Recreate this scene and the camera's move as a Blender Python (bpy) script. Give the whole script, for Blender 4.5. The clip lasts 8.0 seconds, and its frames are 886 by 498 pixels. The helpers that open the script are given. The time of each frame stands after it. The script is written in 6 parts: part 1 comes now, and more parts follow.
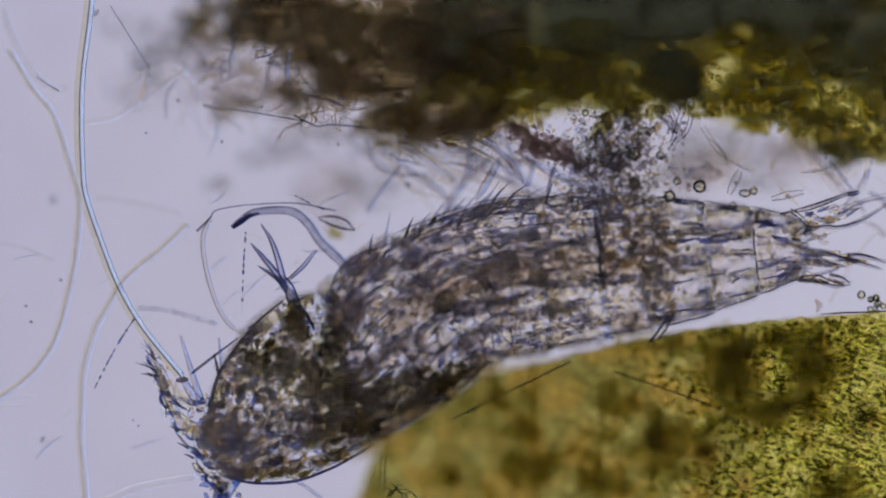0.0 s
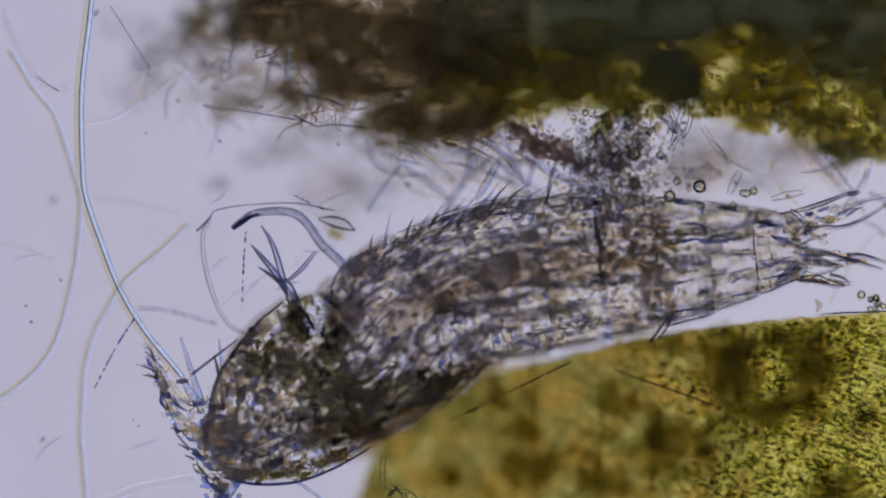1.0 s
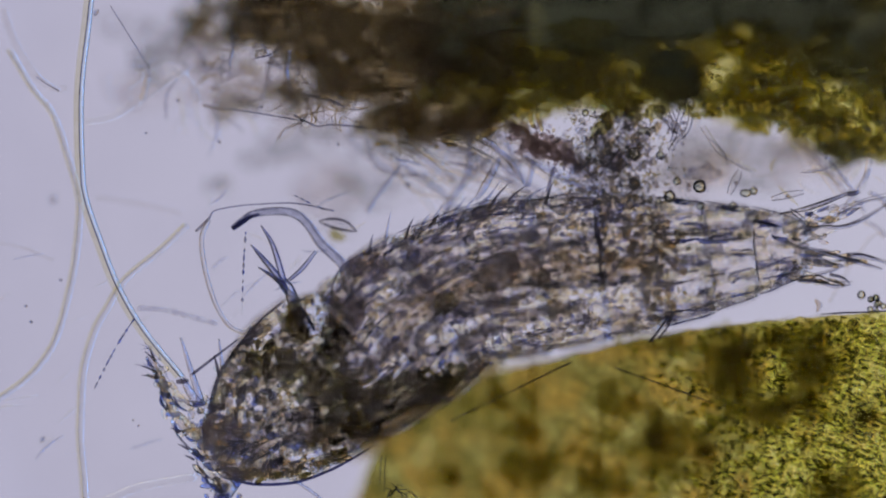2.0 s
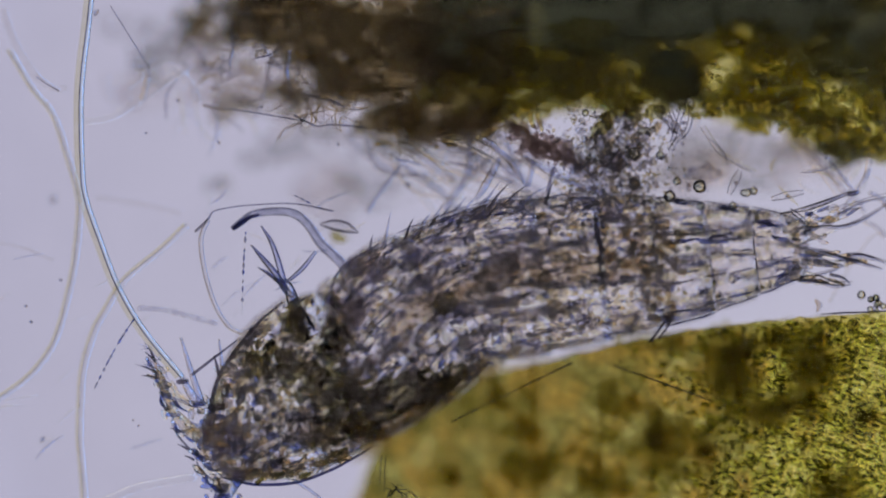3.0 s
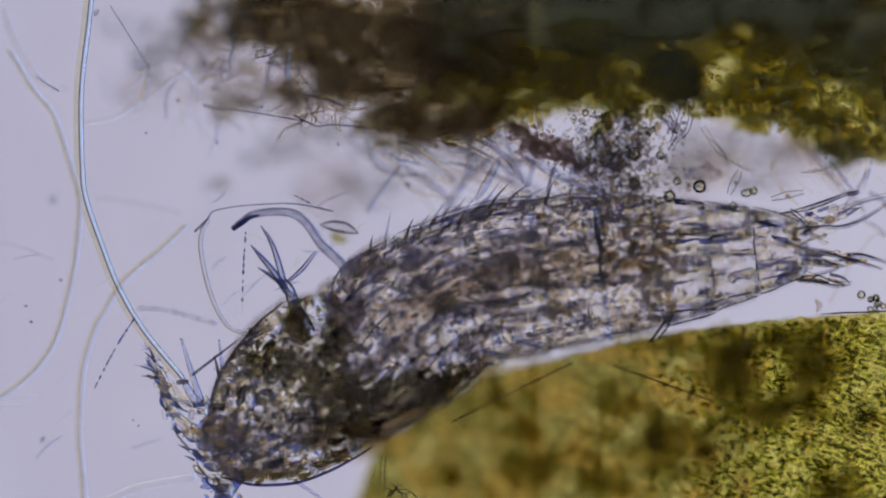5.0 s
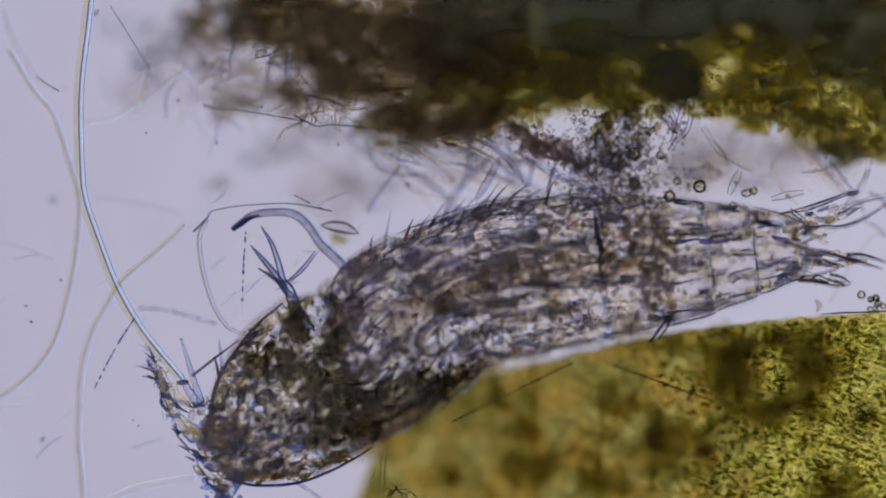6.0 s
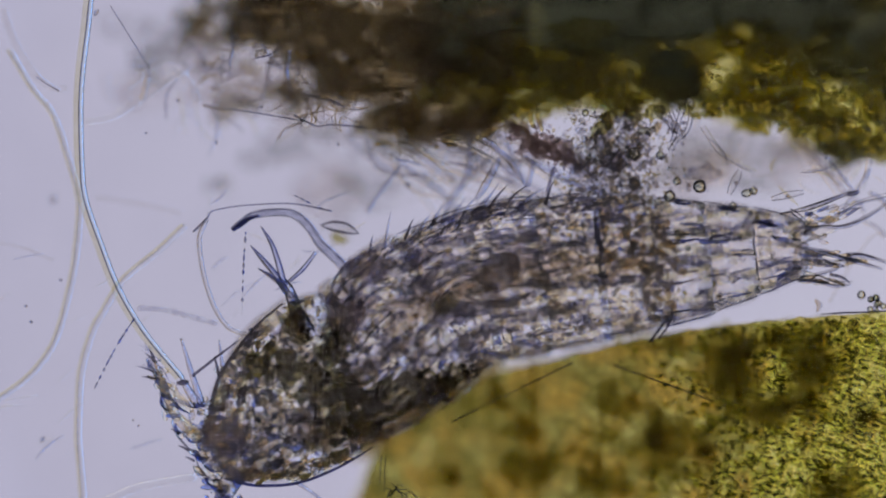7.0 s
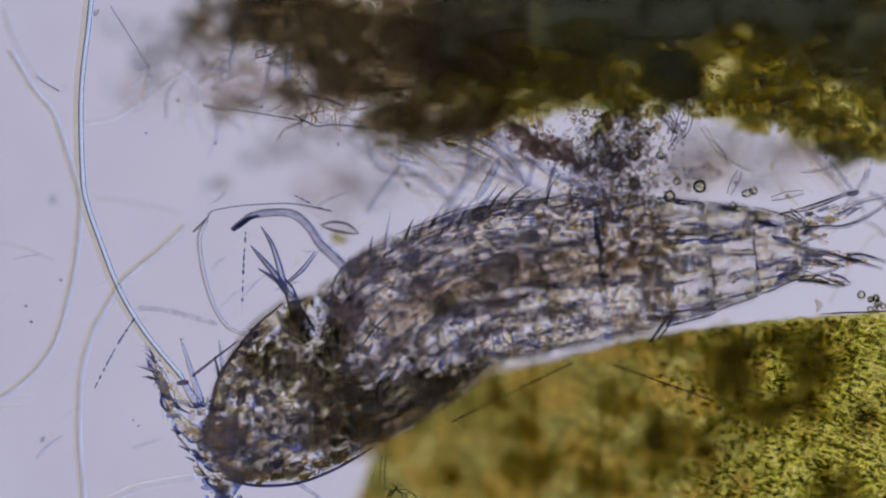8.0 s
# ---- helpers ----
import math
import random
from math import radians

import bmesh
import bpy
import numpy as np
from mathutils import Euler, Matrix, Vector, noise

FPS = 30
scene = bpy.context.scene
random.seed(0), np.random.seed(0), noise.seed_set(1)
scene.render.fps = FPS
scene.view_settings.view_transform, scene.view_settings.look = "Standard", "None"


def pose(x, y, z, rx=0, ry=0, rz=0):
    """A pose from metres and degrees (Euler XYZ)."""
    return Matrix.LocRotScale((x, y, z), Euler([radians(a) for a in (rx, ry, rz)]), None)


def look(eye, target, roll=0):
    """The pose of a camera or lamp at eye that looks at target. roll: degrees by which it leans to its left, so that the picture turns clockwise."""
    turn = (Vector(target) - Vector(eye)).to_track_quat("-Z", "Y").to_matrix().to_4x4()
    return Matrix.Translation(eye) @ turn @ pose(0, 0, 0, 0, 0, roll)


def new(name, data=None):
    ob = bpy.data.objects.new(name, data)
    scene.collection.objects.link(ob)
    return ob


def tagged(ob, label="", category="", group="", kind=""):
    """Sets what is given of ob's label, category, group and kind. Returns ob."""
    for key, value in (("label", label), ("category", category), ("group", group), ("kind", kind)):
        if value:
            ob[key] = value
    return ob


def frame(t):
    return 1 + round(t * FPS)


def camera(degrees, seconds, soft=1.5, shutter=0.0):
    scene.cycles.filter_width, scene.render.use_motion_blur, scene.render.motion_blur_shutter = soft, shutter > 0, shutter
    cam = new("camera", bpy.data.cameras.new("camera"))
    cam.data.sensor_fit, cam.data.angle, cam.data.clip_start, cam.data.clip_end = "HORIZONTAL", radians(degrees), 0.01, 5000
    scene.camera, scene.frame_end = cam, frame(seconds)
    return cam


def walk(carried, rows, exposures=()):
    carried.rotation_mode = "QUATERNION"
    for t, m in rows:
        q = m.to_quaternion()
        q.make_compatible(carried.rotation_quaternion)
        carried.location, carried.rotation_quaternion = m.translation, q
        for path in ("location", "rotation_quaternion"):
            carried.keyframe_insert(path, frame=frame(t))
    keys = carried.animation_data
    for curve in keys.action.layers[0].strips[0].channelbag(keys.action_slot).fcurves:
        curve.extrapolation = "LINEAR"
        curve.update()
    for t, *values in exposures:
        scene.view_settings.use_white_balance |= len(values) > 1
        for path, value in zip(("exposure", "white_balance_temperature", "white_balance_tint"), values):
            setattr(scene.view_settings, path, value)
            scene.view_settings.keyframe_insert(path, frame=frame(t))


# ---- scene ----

# The slide is modelled at 10 000 : 1. One division of the eyepiece graticule, 0.6 micrometres, is 6 mm here.
# Plan x runs to the right, plan y downwards, plan z towards the objective; z = 0 is the focal plane.
U = 0.006
CENTRE_X, CENTRE_Y = 784.0, 441.0


def at(x, y, z=0.0):
    return Vector(((x - CENTRE_X) * U, (CENTRE_Y - y) * U, z * U))


# ---- camera: the objective straight above the slide, which does not move ----
FIELD = 4.0
APERTURE = 0.15
WORKING = CENTRE_X * U / math.tan(radians(FIELD / 2))
cam = camera(FIELD, 8.0, soft=2.0)
cam.data.dof.use_dof = True
cam.data.dof.focus_distance = WORKING
cam.data.dof.aperture_fstop = 0.036 / (2 * math.tan(radians(FIELD / 2))) / (2 * WORKING * APERTURE)
walk(cam, [(0.0, pose(0, 0, WORKING)), (8.0, pose(0, 0, WORKING))])

scene.cycles.max_bounces = 40
scene.cycles.transmission_bounces = 40
scene.cycles.transparent_max_bounces = 64

# ---- light: the lamp under the stage (built below), and an added even fill ----
world = bpy.data.worlds.new("world_fill")
scene.world = world
world.use_nodes = True
world.node_tree.nodes["Background"].inputs[0].default_value = (0.52, 0.50, 0.55, 1)
# Fill from all round, with no source of its own, lifts the darks.
world.node_tree.nodes["Background"].inputs[1].default_value = 2.6


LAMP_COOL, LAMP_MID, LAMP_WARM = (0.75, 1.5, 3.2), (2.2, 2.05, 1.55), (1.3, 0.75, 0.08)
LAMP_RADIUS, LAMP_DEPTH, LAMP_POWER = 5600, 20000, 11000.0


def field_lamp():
    """The field lens of the lamp: lavender in the middle; an unseen rim, bluish on one side and dull yellow on the
    other, is added to colour refracted edges.
    """
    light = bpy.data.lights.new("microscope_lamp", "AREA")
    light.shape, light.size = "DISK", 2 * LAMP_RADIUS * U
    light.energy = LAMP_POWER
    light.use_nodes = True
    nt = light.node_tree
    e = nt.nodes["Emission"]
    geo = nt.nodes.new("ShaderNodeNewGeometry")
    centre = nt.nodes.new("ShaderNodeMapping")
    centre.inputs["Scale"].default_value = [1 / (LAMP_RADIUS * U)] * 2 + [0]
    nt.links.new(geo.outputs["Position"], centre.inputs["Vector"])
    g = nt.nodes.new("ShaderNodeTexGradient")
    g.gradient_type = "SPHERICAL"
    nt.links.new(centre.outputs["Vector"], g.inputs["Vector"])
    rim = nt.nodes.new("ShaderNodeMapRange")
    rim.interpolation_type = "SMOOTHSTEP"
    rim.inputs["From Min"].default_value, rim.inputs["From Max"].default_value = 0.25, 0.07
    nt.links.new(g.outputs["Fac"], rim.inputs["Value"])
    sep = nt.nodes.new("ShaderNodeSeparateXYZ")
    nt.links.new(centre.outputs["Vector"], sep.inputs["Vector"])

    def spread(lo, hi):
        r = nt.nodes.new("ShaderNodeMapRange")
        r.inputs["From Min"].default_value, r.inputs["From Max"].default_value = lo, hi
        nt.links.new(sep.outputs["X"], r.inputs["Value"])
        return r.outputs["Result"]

    # The ring's colours are made up, to give edges blue and yellow fringes.
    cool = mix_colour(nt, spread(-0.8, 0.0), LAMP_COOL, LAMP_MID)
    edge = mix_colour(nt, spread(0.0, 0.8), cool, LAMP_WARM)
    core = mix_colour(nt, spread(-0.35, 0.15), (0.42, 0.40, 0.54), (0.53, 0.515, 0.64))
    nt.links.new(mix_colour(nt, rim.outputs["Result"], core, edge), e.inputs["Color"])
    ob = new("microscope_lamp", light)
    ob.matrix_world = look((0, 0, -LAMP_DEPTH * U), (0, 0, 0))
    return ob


# ---- materials ----
def nodes_of(name):
    m = bpy.data.materials.new(name)
    m.use_nodes = True
    nt = m.node_tree
    nt.nodes.clear()
    out = nt.nodes.new("ShaderNodeOutputMaterial")
    return m, nt, out


def plan_coords(nt, stretch=(1, 1, 1), turn=0.0):
    tc = nt.nodes.new("ShaderNodeTexCoord")
    mp = nt.nodes.new("ShaderNodeMapping")
    mp.inputs["Rotation"].default_value = (0, 0, radians(turn))
    mp.inputs["Scale"].default_value = [s / U for s in stretch]
    if turn:
        first = nt.nodes.new("ShaderNodeMapping")
        first.inputs["Rotation"].default_value = (0, 0, radians(turn))
        nt.links.new(tc.outputs["Object"], first.inputs["Vector"])
        nt.links.new(first.outputs["Vector"], mp.inputs["Vector"])
        mp.inputs["Rotation"].default_value = (0, 0, 0)
    else:
        nt.links.new(tc.outputs["Object"], mp.inputs["Vector"])
    return mp.outputs["Vector"]


def noise_of(nt, vec, size, detail=3.0, lo=0.35, hi=0.65, rough=0.55):
    n = nt.nodes.new("ShaderNodeTexNoise")
    n.inputs["Scale"].default_value = 1.0 / size
    n.inputs["Detail"].default_value = detail
    n.inputs["Roughness"].default_value = rough
    nt.links.new(vec, n.inputs["Vector"])
    r = nt.nodes.new("ShaderNodeMapRange")
    r.inputs["From Min"].default_value = lo
    r.inputs["From Max"].default_value = hi
    nt.links.new(n.outputs["Fac"], r.inputs["Value"])
    return r.outputs["Result"]


def mix_colour(nt, fac, a, b):
    m = nt.nodes.new("ShaderNodeMix")
    m.data_type = "RGBA"
    pick = {s.identifier: s for s in m.inputs}
    for key, val in (("Factor_Float", fac), ("A_Color", a), ("B_Color", b)):
        if hasattr(val, "is_output"):
            nt.links.new(val, pick[key])
        elif isinstance(val, (int, float)):
            pick[key].default_value = val
        else:
            pick[key].default_value = (*val, 1)
    return [s for s in m.outputs if s.identifier == "Result_Color"][0]


def island(nt):
    return nt.nodes.new("ShaderNodeNewGeometry").outputs["Random Per Island"]


def bump_of(nt, height, depth):
    b = nt.nodes.new("ShaderNodeBump")
    b.inputs["Strength"].default_value = 1.0
    b.inputs["Distance"].default_value = depth * U
    nt.links.new(height, b.inputs["Height"])
    return b.outputs["Normal"]


def stain(name, pale, deep, blot=60, grain=9, stretch=(1, 1, 1), turn=0.0, wet=0.25, ior=1.06, relief=1.5, grain_mix=0.5, lo=0.38, hi=0.62, solid=0.0, flesh=(0.2, 0.17, 0.12), hue=None, paler=None):
    """Translucent matter that soaks up part of the light going through it, with blots and grain.
    solid: its share of opaque flesh. hue: a second tint in patches. paler: its tint is set paler along x, from and to
    these divisions."""
    m, nt, out = nodes_of(name)
    vec = plan_coords(nt, stretch, turn)
    big = noise_of(nt, vec, blot, 3, lo, hi)
    fine = noise_of(nt, vec, grain, 2, 0.36, 0.64)
    w = nt.nodes.new("ShaderNodeMix")
    w.inputs["Factor"].default_value = grain_mix
    nt.links.new(big, w.inputs["A"])
    nt.links.new(fine, w.inputs["B"])
    amount = w.outputs["Result"]
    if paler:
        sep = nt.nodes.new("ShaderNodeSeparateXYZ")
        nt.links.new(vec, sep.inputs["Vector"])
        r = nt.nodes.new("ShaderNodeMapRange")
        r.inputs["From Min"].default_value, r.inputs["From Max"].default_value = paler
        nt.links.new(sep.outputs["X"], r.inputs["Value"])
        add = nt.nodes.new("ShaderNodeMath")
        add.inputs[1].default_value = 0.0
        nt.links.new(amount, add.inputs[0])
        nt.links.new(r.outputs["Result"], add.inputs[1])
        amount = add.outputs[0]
    col = mix_colour(nt, amount, deep, pale)
    if hue:
        patch = noise_of(nt, vec, blot * 1.4, 2, 0.44, 0.62)
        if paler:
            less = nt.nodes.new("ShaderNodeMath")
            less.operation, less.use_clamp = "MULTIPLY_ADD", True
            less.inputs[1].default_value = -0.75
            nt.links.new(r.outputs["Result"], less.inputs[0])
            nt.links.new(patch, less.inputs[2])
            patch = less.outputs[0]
        col = mix_colour(nt, patch, col, mix_colour(nt, fine, [c * 0.7 for c in hue], hue))
    tr = nt.nodes.new("ShaderNodeBsdfTransparent")
    nt.links.new(col, tr.inputs["Color"])
    last = tr.outputs["BSDF"]
    if wet:
        gl = nt.nodes.new("ShaderNodeBsdfGlass")
        gl.inputs["IOR"].default_value = ior
        gl.inputs["Roughness"].default_value = 0.0
        nt.links.new(col, gl.inputs["Color"])
        nt.links.new(bump_of(nt, fine, relief), gl.inputs["Normal"])
        mx = nt.nodes.new("ShaderNodeMixShader")
        mx.inputs["Fac"].default_value = wet
        nt.links.new(last, mx.inputs[1])
        nt.links.new(gl.outputs["BSDF"], mx.inputs[2])
        last = mx.outputs["Shader"]
    if solid:
        df = nt.nodes.new("ShaderNodeBsdfDiffuse")
        nt.links.new(mix_colour(nt, fine, [c * 0.6 for c in flesh], flesh), df.inputs["Color"])
        mx = nt.nodes.new("ShaderNodeMixShader")
        mx.inputs["Fac"].default_value = solid
        nt.links.new(last, mx.inputs[1])
        nt.links.new(df.outputs["BSDF"], mx.inputs[2])
        last = mx.outputs["Shader"]
    nt.links.new(last, out.inputs["Surface"])
    return m


def glassy(name, colours, ior=1.12, relief=0.0, size=6, mottle=25, mottled=0.15):
    """Clear chitin, jelly or oil in water: it bends the light and tints it. colours: the range from piece to piece."""
    m, nt, out = nodes_of(name)
    vec = plan_coords(nt)
    ramp = nt.nodes.new("ShaderNodeValToRGB")
    els = ramp.color_ramp.elements
    while len(els) < len(colours):
        els.new(0.5)
    for k, c in enumerate(colours):
        els[k].position = k / max(1, len(colours) - 1)
        els[k].color = (*c, 1)
    nt.links.new(island(nt), ramp.inputs["Fac"])
    gl = nt.nodes.new("ShaderNodeBsdfGlass")
    gl.inputs["IOR"].default_value = ior
    gl.inputs["Roughness"].default_value = 0.0
    mul = nt.nodes.new("ShaderNodeMath")
    mul.operation = "MULTIPLY"
    mul.inputs[1].default_value = mottled
    nt.links.new(noise_of(nt, vec, mottle, 2), mul.inputs[0])
    nt.links.new(mix_colour(nt, mul.outputs[0], ramp.outputs["Color"], (0.25, 0.25, 0.35)), gl.inputs["Color"])
    if relief:
        nt.links.new(bump_of(nt, noise_of(nt, vec, size, 2, 0.2, 0.8), relief), gl.inputs["Normal"])
    nt.links.new(gl.outputs["BSDF"], out.inputs["Surface"])
    return m


def flesh(name, ramp_stops, streak=(0.3, 1, 1), fine=6.0, coarse=20.0, share=0.5, hue=(0.9, 0.92, 1.0), wet=0.45, ior=1.09, relief=4.0, lo=0.32, hi=0.68):
    """Muscle seen through: fibres run along the body, in clumps. ramp_stops: its tint from dense to thin. hue: a second tint in patches."""
    m, nt, out = nodes_of(name)
    lie = nt.nodes.new("ShaderNodeAttribute")
    lie.attribute_name = "lie"
    mp = nt.nodes.new("ShaderNodeMapping")
    mp.inputs["Scale"].default_value = streak
    nt.links.new(lie.outputs["Vector"], mp.inputs["Vector"])
    thin = noise_of(nt, mp.outputs["Vector"], fine, 3, lo, hi, 0.6)
    clump = noise_of(nt, mp.outputs["Vector"], coarse, 2, 0.36, 0.64)
    w = nt.nodes.new("ShaderNodeMix")
    w.inputs["Factor"].default_value = share
    nt.links.new(clump, w.inputs["A"])
    nt.links.new(thin, w.inputs["B"])
    ramp = nt.nodes.new("ShaderNodeValToRGB")
    els = ramp.color_ramp.elements
    while len(els) < len(ramp_stops):
        els.new(0.5)
    for k, c in enumerate(ramp_stops):
        els[k].position = 0.2 + 0.6 * k / (len(ramp_stops) - 1)
        els[k].color = (*c, 1)
    nt.links.new(w.outputs["Result"], ramp.inputs["Fac"])
    patch = noise_of(nt, lie.outputs["Vector"], coarse * 0.8, 2, 0.45, 0.6)
    mul = nt.nodes.new("ShaderNodeMix")
    mul.data_type, mul.blend_type = "RGBA", "MULTIPLY"
    pick = {q.identifier: q for q in mul.inputs}
    nt.links.new(patch, pick["Factor_Float"])
    nt.links.new(ramp.outputs["Color"], pick["A_Color"])
    pick["B_Color"].default_value = (*hue, 1)
    col = [q for q in mul.outputs if q.identifier == "Result_Color"][0]
    tr = nt.nodes.new("ShaderNodeBsdfTransparent")
    nt.links.new(col, tr.inputs["Color"])
    gl = nt.nodes.new("ShaderNodeBsdfGlass")
    gl.inputs["IOR"].default_value = ior
    gl.inputs["Roughness"].default_value = 0.0
    nt.links.new(col, gl.inputs["Color"])
    nt.links.new(bump_of(nt, thin, relief), gl.inputs["Normal"])
    mx = nt.nodes.new("ShaderNodeMixShader")
    mx.inputs["Fac"].default_value = wet
    nt.links.new(tr.outputs["BSDF"], mx.inputs[1])
    nt.links.new(gl.outputs["BSDF"], mx.inputs[2])
    nt.links.new(mx.outputs["Shader"], out.inputs["Surface"])
    return m


BLOCKER_BLACK = stain("blocker_black", (0.1, 0.1, 0.1), (0.05, 0.05, 0.05), blot=300, grain=60, wet=0.0, solid=1.0, flesh=(0.03, 0.03, 0.032))
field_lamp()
SLIDE = glassy("slide_glass", [(0.995, 0.995, 1.0), (0.99, 0.99, 0.99)], ior=1.12, mottle=170, mottled=0.03)
THREAD = glassy("clear_thread", [(0.92, 0.99, 1.0), (0.98, 1.0, 1.0)], ior=1.12, mottled=0.0)
FAINT = glassy("faint_thread", [(0.995, 0.99, 0.96), (0.97, 0.97, 0.98)], ior=1.04, mottled=0.02)
# Tint for the ochre fringe of light along the long bristle.
BRISTLE_FRINGE = stain("bristle_fringe", (0.985, 0.97, 0.88), (0.94, 0.92, 0.80), blot=60, grain=12, wet=0.0)
# HAZE and SMUDGE tint the films that stand in for haze.
HAZE = stain("slime", (0.995, 0.99, 0.985), (0.95, 0.94, 0.93), blot=50, grain=18, wet=0.3, ior=1.03)
SMUDGE = stain("brown_haze", (0.99, 0.988, 0.985), (0.91, 0.91, 0.905), blot=46, grain=16, wet=0.15, ior=1.03)
SMOKE = stain("cloudy_muscle", (0.99, 0.99, 0.98), (0.74, 0.73, 0.78), blot=16, grain=6, wet=0.4, ior=1.08, relief=3.0)
CHITIN = glassy("chitin", [(0.84, 0.84, 0.88), (0.60, 0.60, 0.68), (0.92, 0.91, 0.92)], ior=1.1, relief=0.4)
HORN = glassy("dark_chitin", [(0.36, 0.35, 0.40), (0.50, 0.48, 0.52)], ior=1.08)
SHELL = stain("shell", (0.99, 0.985, 0.985), (0.88, 0.87, 0.88), blot=24, grain=6, wet=0.85, ior=1.10, relief=6.0, solid=0.035, flesh=(0.32, 0.30, 0.29))
CLEAR = glassy("clear_muscle", [(1.0, 1.0, 0.98), (0.94, 0.93, 0.97), (1.0, 0.98, 0.92), (0.86, 0.85, 0.90)], ior=1.085, relief=0.6, size=7, mottle=14, mottled=0.05)
GRAIN = glassy("tissue_grain", [(1.0, 0.97, 0.86), (0.62, 0.67, 0.95), (1.0, 1.0, 1.0), (0.72, 0.68, 0.66), (1.0, 0.91, 0.70), (0.95, 0.95, 1.0)], ior=1.16, relief=0.4, size=4, mottled=0.05)
TRUNK = flesh("trunk_muscle", [(0.52, 0.51, 0.60), (0.88, 0.87, 0.88), (1.0, 0.98, 0.90), (1.0, 1.0, 0.95)], fine=4.4, coarse=16, share=0.55, hue=(0.88, 0.89, 0.98), ior=1.12, relief=3.5, lo=0.36, hi=0.63)
PALE = flesh("pale_muscle", [(0.62, 0.63, 0.74), (0.95, 0.93, 0.90), (1.0, 0.98, 0.90), (1.0, 1.0, 0.96)], streak=(0.45, 1, 1), fine=5.0, coarse=14, share=0.6, hue=(0.96, 0.94, 0.86), ior=1.11, relief=4.0)
DEEP = flesh("deep_muscle", [(0.72, 0.70, 0.71), (0.90, 0.89, 0.88), (0.99, 0.98, 0.97)], streak=(0.45, 1, 1), fine=9, coarse=30, hue=(0.96, 0.93, 0.90))
RUMP = flesh("tail_muscle", [(0.50, 0.52, 0.69), (0.90, 0.90, 0.95), (1.0, 0.99, 0.96), (1.0, 1.0, 0.96)], streak=(0.2, 1, 1), fine=7, coarse=19, share=0.45, hue=(0.92, 0.91, 0.87), lo=0.32, hi=0.60, relief=5.0, ior=1.12)
CROSS = flesh("cross_muscle", [(0.60, 0.60, 0.70), (0.90, 0.90, 0.92), (1.0, 0.99, 0.96), (1.0, 1.0, 0.98)], streak=(1.2, 0.3, 1), fine=6, coarse=16, share=0.55, hue=(0.96, 0.93, 0.84), lo=0.34, hi=0.60, relief=4.0, ior=1.10)
HEAD = flesh("head_tissue", [(0.32, 0.32, 0.41), (0.81, 0.80, 0.80), (1.0, 0.97, 0.83), (1.0, 0.99, 0.90)], streak=(0.7, 1, 1), fine=5.2, coarse=17, share=0.6, hue=(0.94, 0.92, 0.92), relief=7.0, ior=1.15, lo=0.34, hi=0.62)
PITCH = flesh("belly_tissue", [(0.33, 0.32, 0.23), (0.76, 0.74, 0.60), (1.0, 0.98, 0.88)], streak=(0.6, 1, 1), fine=6, coarse=18, share=0.6, hue=(0.86, 0.86, 0.92), wet=0.45, ior=1.12, relief=6.0)
SKIN = flesh("leaf_skin", [(0.43, 0.44, 0.22), (0.77, 0.76, 0.47), (0.99, 0.985, 0.83), (1.0, 1.0, 0.96)], streak=(0.55, 1, 1), fine=7, coarse=22, share=0.62, hue=(0.92, 0.95, 0.76), wet=0.6, ior=1.14, relief=6.0, lo=0.34, hi=0.62)
PULP = stain("body_pulp", (0.985, 0.975, 0.98), (0.87, 0.85, 0.87), blot=18, grain=7, wet=0.35, relief=3.0, solid=0.05)
GUT = stain("gut_wall", (0.98, 0.96, 0.92), (0.86, 0.80, 0.73), blot=16, grain=7, wet=0.35, relief=3.0, solid=0.05)
PIGMENT = stain("dark_pigment", (0.86, 0.82, 0.76), (0.60, 0.55, 0.48), blot=16, grain=6, wet=0.35, relief=3.0, solid=0.06, flesh=(0.15, 0.13, 0.06))
ORGAN = stain("dark_organ", (0.97, 0.95, 0.95), (0.80, 0.77, 0.79), blot=14, grain=6, wet=0.4, relief=4.0, solid=0.08, flesh=(0.16, 0.14, 0.14))
CREAM = glassy("cream_muscle", [(1.0, 0.99, 0.95), (1.0, 1.0, 1.0), (1.0, 0.97, 0.88)], ior=1.07, relief=1.0, size=8, mottled=0.03)
SETA = glassy("bristle_chitin", [(0.95, 0.96, 1.0), (0.84, 0.86, 0.94), (0.97, 0.97, 1.0)], ior=1.13, mottled=0.15, mottle=9)
MURK = stain("wispy_detritus", (0.98, 0.97, 0.94), (0.82, 0.785, 0.71), blot=10, grain=4, wet=0.4, relief=3.0, solid=0.04, flesh=(0.12, 0.10, 0.08))
# Blue-black of dispersed light at edges, put into the colour.
INK = glassy("blue_black_fringe", [(0.29, 0.31, 0.50), (0.22, 0.235, 0.40)], ior=1.07)
OCHRE = glassy("ochre_edge", [(0.965, 0.95, 0.84), (0.975, 0.96, 0.88)], ior=1.03, mottled=0.02)
BELLY = stain("belly_pigment", (0.90, 0.86, 0.58), (0.48, 0.44, 0.19), blot=20, grain=7, wet=0.3, relief=4.0, solid=0.05, flesh=(0.12, 0.105, 0.03), lo=0.42, hi=0.58)
BELLY_SHADING = stain("belly_shading", (0.95, 0.92, 0.84), (0.80, 0.75, 0.60), blot=20, grain=8, wet=0.2, solid=0.03, flesh=(0.1, 0.09, 0.04))
